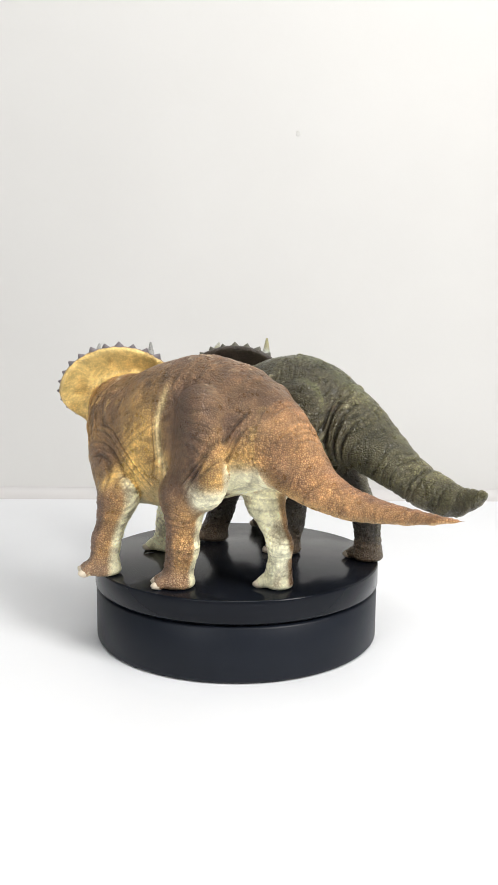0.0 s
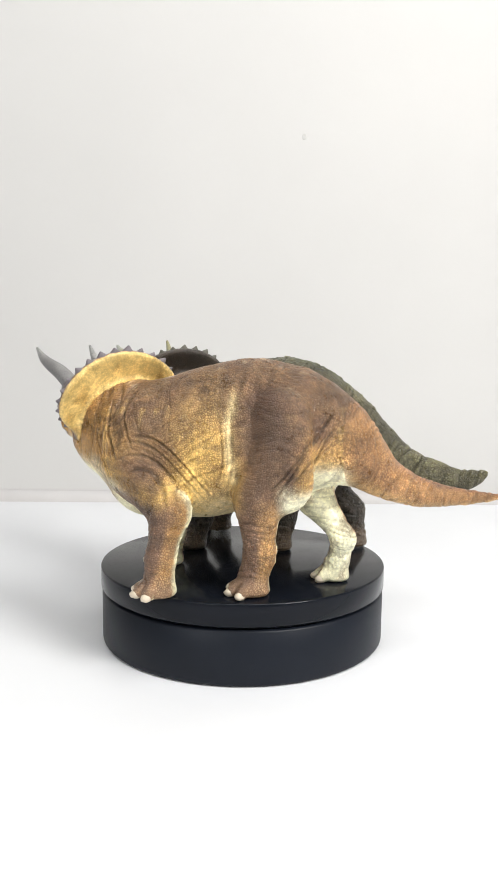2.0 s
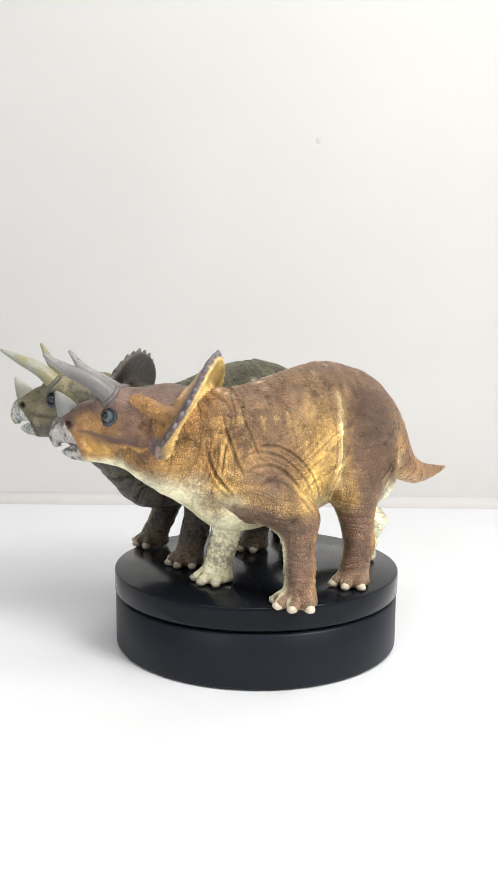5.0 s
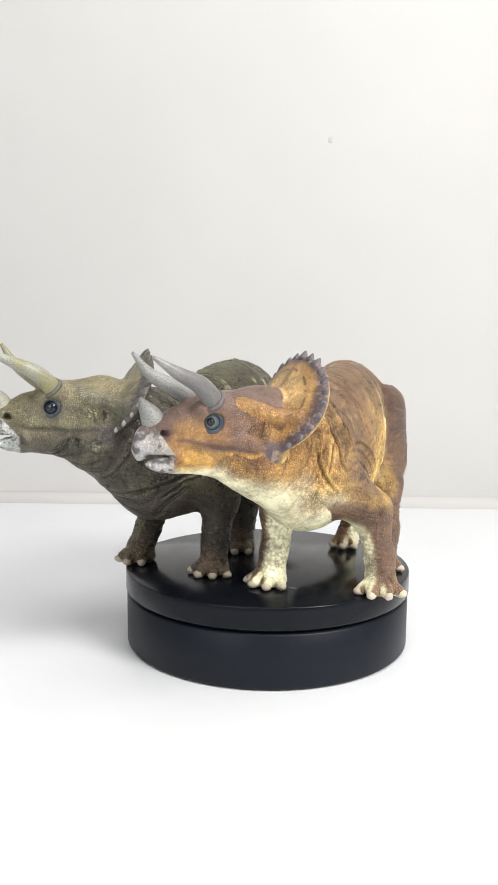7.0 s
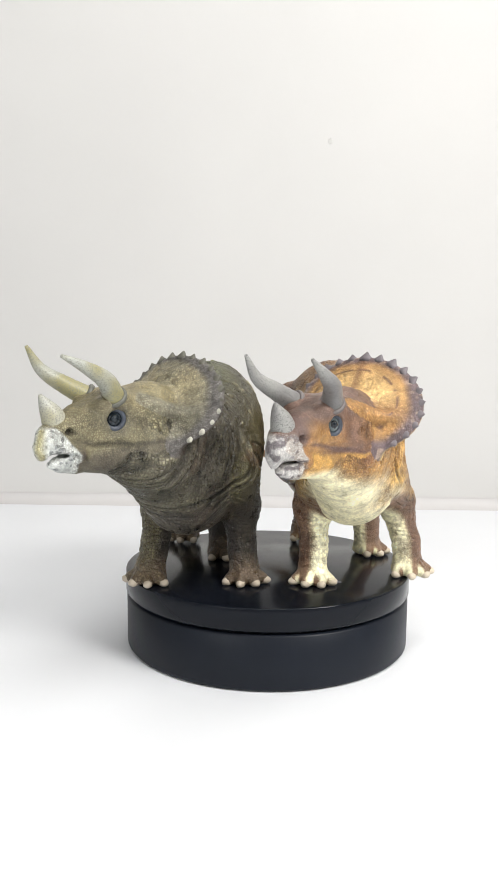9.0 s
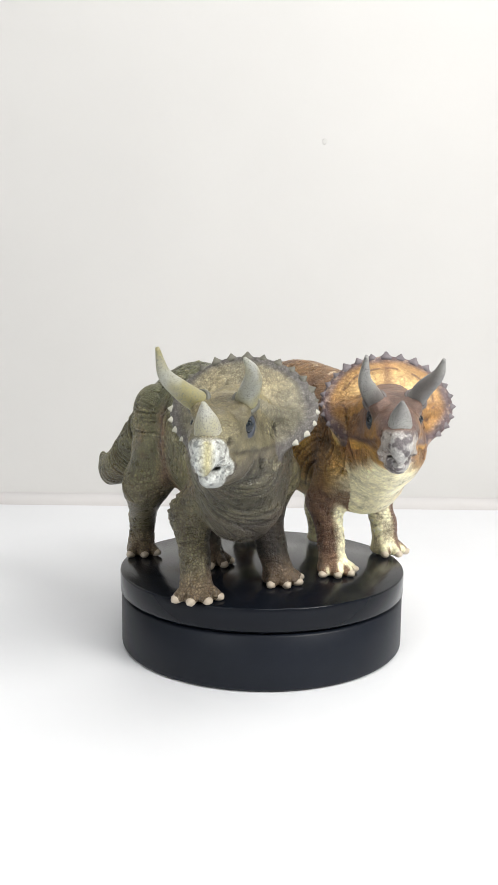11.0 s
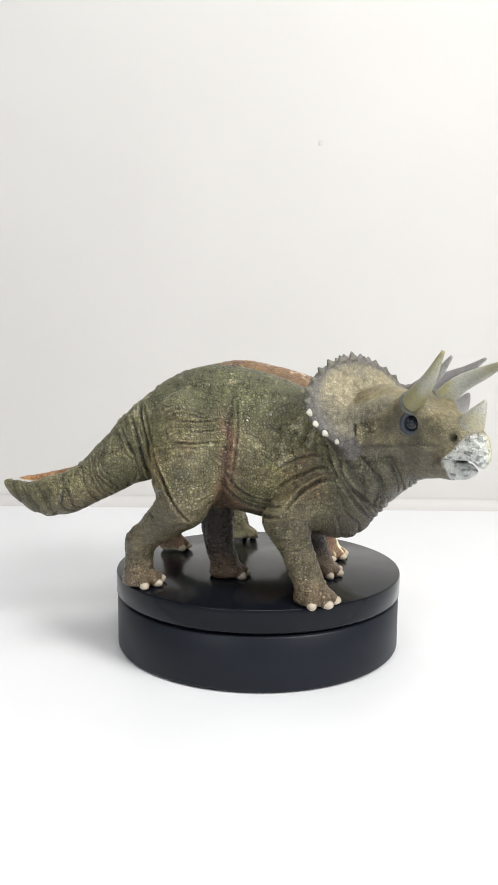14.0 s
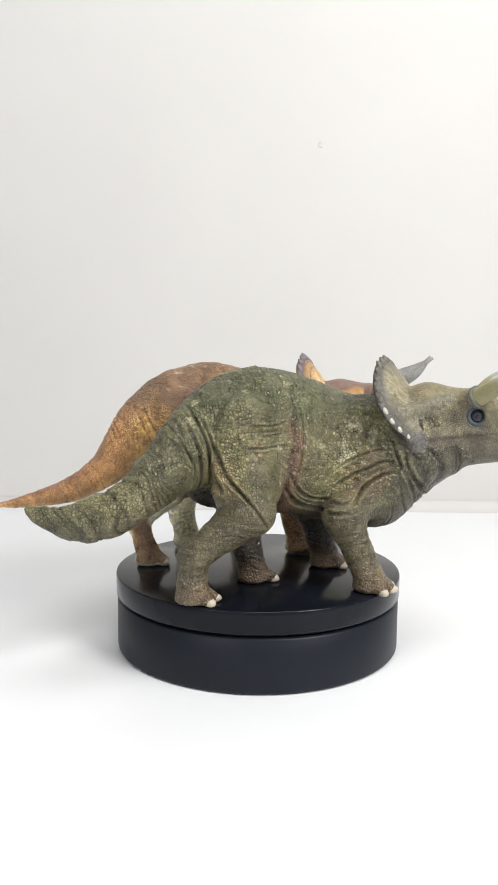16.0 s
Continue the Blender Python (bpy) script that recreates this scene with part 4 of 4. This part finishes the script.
BROWN_AT = (-0.031, -0.027, 126.5)
GREEN_AT = (0.022, 0.0265, 135.6)
brown = dict(
    label="painted toy horned dinosaur, brown and orange with cream belly, striding", stud_size=0.0011, pebble=560.0, pebble_high=0.00058, pebble_wash=0.9, pebbly=0.1, smooth_throat=1.0,
    bow_left=((-0.0020, 0.0018, 0.0012), (-0.0012, 0.0020, -0.0002)), bow_right=((0.0008, -0.0016, -0.0012), (0.0010, -0.0020, -0.0026)), seed=3, grid=0.00076,
    at=[-0.1215, -0.117, -0.105, -0.088, -0.075, -0.0686, -0.0622, -0.0535, -0.0451, -0.0343, -0.0141, 0.0075, 0.0225, 0.036, 0.046, 0.052],
    top=[0.0392, 0.0400, 0.0421, 0.0467, 0.0546, 0.0644, 0.0752, 0.0844, 0.0909, 0.0960, 0.0996, 0.0955, 0.0910, 0.086, 0.080, 0.070],
    low=[0.0388, 0.0378, 0.0356, 0.0348, 0.0372, 0.0395, 0.0420, 0.0450, 0.0440, 0.0400, 0.0335, 0.0284, 0.0282, 0.032, 0.040, 0.052],
    mid=[-0.0545, -0.0520, -0.0450, -0.0350, -0.0275, -0.0245, -0.0220, -0.0190, -0.0165, -0.0145, -0.0100, -0.0045, -0.003, -0.003, -0.004, -0.005],
    half=[0.0004, 0.0016, 0.0032, 0.0055, 0.0082, 0.0102, 0.0127, 0.0160, 0.0190, 0.0215, 0.0230, 0.0230, 0.0205, 0.018, 0.015, 0.006],
    tail_from=-0.056, neck=(0.036, -0.002, 0.064), throat=(0.036, -0.002, 0.0460),
    head=(0.0781, -0.0205, 0.0772, 0, 0, -32.0), frill=(-0.0315, 0.0, 0.0045), frill_tilt=-31.0, frill_size=(0.0300, 0.0238),
    horn_left=(0.0255, 0.0150, 0.0250), horn_right=(0.0255, -0.0138, 0.0262), nose=(0.0265, 0, 0.0092),
    legs=[
        dict(joints=[(0.033, 0.0085, 0.051), (0.0125, 0.0195, 0.035), (0.0140, 0.0250, 0.016), (0.0145, 0.0260, 0.0060)], radii=[0.0138, 0.0086, 0.0058, 0.0070], toes=25, count=4),
        dict(joints=[(0.034, -0.0140, 0.051), (0.026, -0.0195, 0.034), (0.0305, -0.0185, 0.016), (0.0330, -0.0190, 0.0060)], radii=[0.0138, 0.0084, 0.0057, 0.0068], toes=2, count=4),
        dict(upper=(-0.031, 0.0042, 0.074), joints=[(-0.029, 0.0020, 0.052), (-0.0225, 0.0070, 0.041), (-0.0245, 0.0090, 0.018), (-0.0215, 0.0095, 0.0060)], radii=[0.0115, 0.0098, 0.0062, 0.0068], toes=38, count=3),
        dict(upper=(-0.034, -0.0310, 0.074), joints=[(-0.033, -0.0280, 0.052), (-0.0385, -0.0245, 0.037), (-0.0530, -0.0215, 0.0205), (-0.0485, -0.0245, 0.0060)], radii=[0.0105, 0.0080, 0.0046, 0.0058], toes=12, count=3),
    ],
    rings=0.0005, leg_rings=0.00036, wash=0.48, folds=[(-0.0140, 0.02, 0.0009, 0.0003)],
    creases=[(-0.047, 0.071, -0.040, 0.057, -0.031, 0.046, 0.0006, 0.0007), (-0.051, 0.077, -0.043, 0.060, -0.0335, 0.043, 0.0006, 0.0008),
             (-0.054, 0.074, -0.047, 0.060, -0.040, 0.050, 0.0005, 0.0005), (-0.0105, 0.080, -0.013, 0.062, -0.009, 0.040, 0.0006, 0.0004),
             (-0.006, 0.078, -0.009, 0.060, -0.003, 0.040, 0.0005, 0.0003), (0.032, 0.050, 0.021, 0.052, 0.010, 0.0385, 0.0007, 0.0006),
             (0.037, 0.056, 0.020, 0.056, 0.005, 0.037, 0.0006, 0.0004), (0.039, 0.061, 0.020, 0.061, 0.001, 0.040, 0.0006, 0.0004),
             (0.030, 0.066, 0.014, 0.062, -0.002, 0.042, 0.0005, 0.0005), (0.0515, 0.067, 0.0486, 0.057, 0.042, 0.047, 0.0006, 0.0007),
             (0.044, 0.080, 0.042, 0.067, 0.038, 0.055, 0.0006, 0.0007), (0.036, 0.080, 0.034, 0.070, 0.030, 0.060, 0.0005, 0.0005)], knobs=0.00025, paint=brown_paint, nail=NAIL, hide=BROWN_HIDE, face=BROWN_FACE, horn=SMOOTH_HORN,
    collar=plain("slate_collar", (0.16, 0.14, 0.135), 0.5, 0.3, 300.0), lid=EYE_RING, iris=EYE_GREY, stud=plain("slate_stud", (0.17, 0.15, 0.16), 0.55, 0.3, 300.0),
    tags={"beak": "chipped grey horn beak, mouth ajar", "frill": "round frill, golden behind, orange with slate rim before", "tail": "tapering ringed orange-brown tail"})
green = dict(
    label="painted toy horned dinosaur, dark olive green with knobbly hide, striding", stud_size=0.00098, pebble=470.0, pebble_high=0.00062, pebble_wash=1.1, pebbly=0.35,
    bow_left=((-0.0024, 0.0020, 0.0018), (-0.0020, 0.0022, 0.0008)), bow_right=((0.0012, -0.0020, -0.0014), (0.0012, -0.0024, -0.0026)), seed=5, grid=0.00076,
    at=[-0.1200, -0.116, -0.1076, -0.0974, -0.0847, -0.0719, -0.0614, -0.0513, -0.0414, -0.0315, -0.0192, -0.0069, 0.0089, 0.0251, 0.038, 0.048, 0.053],
    top=[0.0440, 0.0447, 0.0440, 0.0468, 0.0516, 0.0638, 0.0758, 0.0847, 0.0923, 0.0965, 0.0988, 0.0977, 0.0934, 0.0869, 0.082, 0.074, 0.064],
    low=[0.0420, 0.0375, 0.0321, 0.0291, 0.0313, 0.0372, 0.0420, 0.0460, 0.0470, 0.0430, 0.0353, 0.0325, 0.0290, 0.0270, 0.031, 0.040, 0.050],
    mid=[0.0065, 0.0055, 0.0030, 0.0005, -0.0010, 0.0005, 0.0030, 0.0060, 0.0075, 0.0080, 0.0075, 0.0070, 0.0065, 0.0040, -0.001, -0.008, -0.011],
    half=[0.0008, 0.0024, 0.0048, 0.0066, 0.0089, 0.0110, 0.0130, 0.0150, 0.0175, 0.0212, 0.0240, 0.0250, 0.0242, 0.0210, 0.017, 0.013, 0.006],
    tail_from=-0.050, neck=(0.034, -0.007, 0.062), throat=(0.036, -0.008, 0.0425),
    head=(0.0678, -0.0390, 0.0789, 0, 0, -48.6), frill=(-0.0315, 0.0, 0.0038), frill_tilt=-31.0, frill_size=(0.0305, 0.0229),
    horn_left=(0.0262, 0.0135, 0.0240), horn_right=(0.0215, -0.0172, 0.0272), nose=(0.0268, 0, 0.0098),
    legs=[
        dict(joints=[(0.028, 0.0140, 0.050), (0.018, 0.0190, 0.034), (0.0235, 0.0195, 0.016), (0.0270, 0.0205, 0.0060)], radii=[0.0135, 0.0090, 0.0060, 0.0068], toes=5, count=4),
        dict(joints=[(0.030, -0.0110, 0.049), (0.0130, -0.0175, 0.034), (0.0205, -0.0200, 0.016), (0.0245, -0.0222, 0.0060)], radii=[0.0134, 0.0088, 0.0058, 0.0070], toes=-25, count=4),
        dict(upper=(-0.032, 0.0235, 0.074), joints=[(-0.030, 0.0200, 0.052), (-0.0220, 0.0150, 0.037), (-0.0195, 0.0125, 0.017), (-0.0165, 0.0125, 0.0060)], radii=[0.0115, 0.0098, 0.0060, 0.0068], toes=10, count=3),
        dict(upper=(-0.031, -0.0095, 0.074), joints=[(-0.030, -0.0095, 0.052), (-0.0315, -0.0145, 0.039), (-0.0528, -0.0045, 0.0195), (-0.0535, -0.0050, 0.0060)], radii=[0.0118, 0.0102, 0.0060, 0.0068], toes=-20, count=3),
    ],
    rings=0.0008, leg_rings=0.00042, wash=0.40, folds=[(-0.0130, 0.09, 0.0010, 0.0004)],
    creases=[(-0.056, 0.077, -0.051, 0.0605, -0.048, 0.048, 0.0007, 0.0009), (-0.053, 0.082, -0.048, 0.0655, -0.044, 0.048, 0.0006, 0.0010),
             (-0.050, 0.080, -0.044, 0.0605, -0.0365, 0.0455, 0.0006, 0.0009), (-0.060, 0.070, -0.055, 0.060, -0.052, 0.050, 0.0006, 0.0007),
             (-0.048, 0.063, -0.0365, 0.0455, -0.028, 0.034, 0.0006, 0.0007), (-0.0365, 0.0755, -0.024, 0.075, -0.014, 0.0765, 0.0005, 0.0005),
             (-0.0365, 0.066, -0.024, 0.0655, -0.014, 0.067, 0.0005, 0.0005), (-0.034, 0.071, -0.024, 0.0705, -0.015, 0.072, 0.0004, 0.0004),
             (-0.014, 0.048, -0.002, 0.038, 0.013, 0.038, 0.0007, 0.0009), (-0.013, 0.053, -0.001, 0.0425, 0.015, 0.043, 0.0006, 0.0007),
             (0.013, 0.0405, 0.0227, 0.0505, 0.0326, 0.054, 0.0007, 0.0010), (0.009, 0.047, 0.020, 0.056, 0.031, 0.059, 0.0006, 0.0008),
             (0.006, 0.053, 0.017, 0.061, 0.028, 0.064, 0.0005, 0.0006), (0.035, 0.063, 0.040, 0.0505, 0.0548, 0.0405, 0.0007, 0.0009),
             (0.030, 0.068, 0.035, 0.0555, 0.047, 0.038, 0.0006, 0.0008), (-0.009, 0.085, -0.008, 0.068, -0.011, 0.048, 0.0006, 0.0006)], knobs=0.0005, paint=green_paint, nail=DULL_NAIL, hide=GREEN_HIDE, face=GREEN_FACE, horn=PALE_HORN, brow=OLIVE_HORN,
    collar=plain("olive_collar", (0.12, 0.12, 0.10), 0.5, 0.3, 300.0), lid=EYE_RING, iris=EYE_BLACK, stud=plain("olive_stud", (0.13, 0.125, 0.10), 0.55, 0.3, 300.0),
    stud_pale=plain("pale_stud", (0.46, 0.45, 0.38), 0.5, 0.15, 300.0), pale_low=True,
    tags={"beak": "pale speckled grey horn beak, mouth ajar", "frill": "round olive frill with pale studs along its lower rim", "tail": "thick ringed olive tail with upturned tip"})
BROWN, _ = figurine(brown)
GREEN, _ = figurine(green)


# ---- what turns ----
def turned(t):
    """Degrees by which the lid has turned at t seconds."""
    return 15.6594 * t + 0.00836 * (t - 8) ** 2


def motions():
    times = [0.5 * i for i in range(33)]
    walk(PLATE, [(t, pose(0, 0, 0, 0, 0, turned(t))) for t in times])
    for thing, (x, y, heading) in ((BROWN, BROWN_AT), (GREEN, GREEN_AT)):
        walk(thing, [(t, pose(0, 0, TOP, 0, 0, turned(t)) @ pose(x, y, 0, 0, 0, heading)) for t in times])


motions()
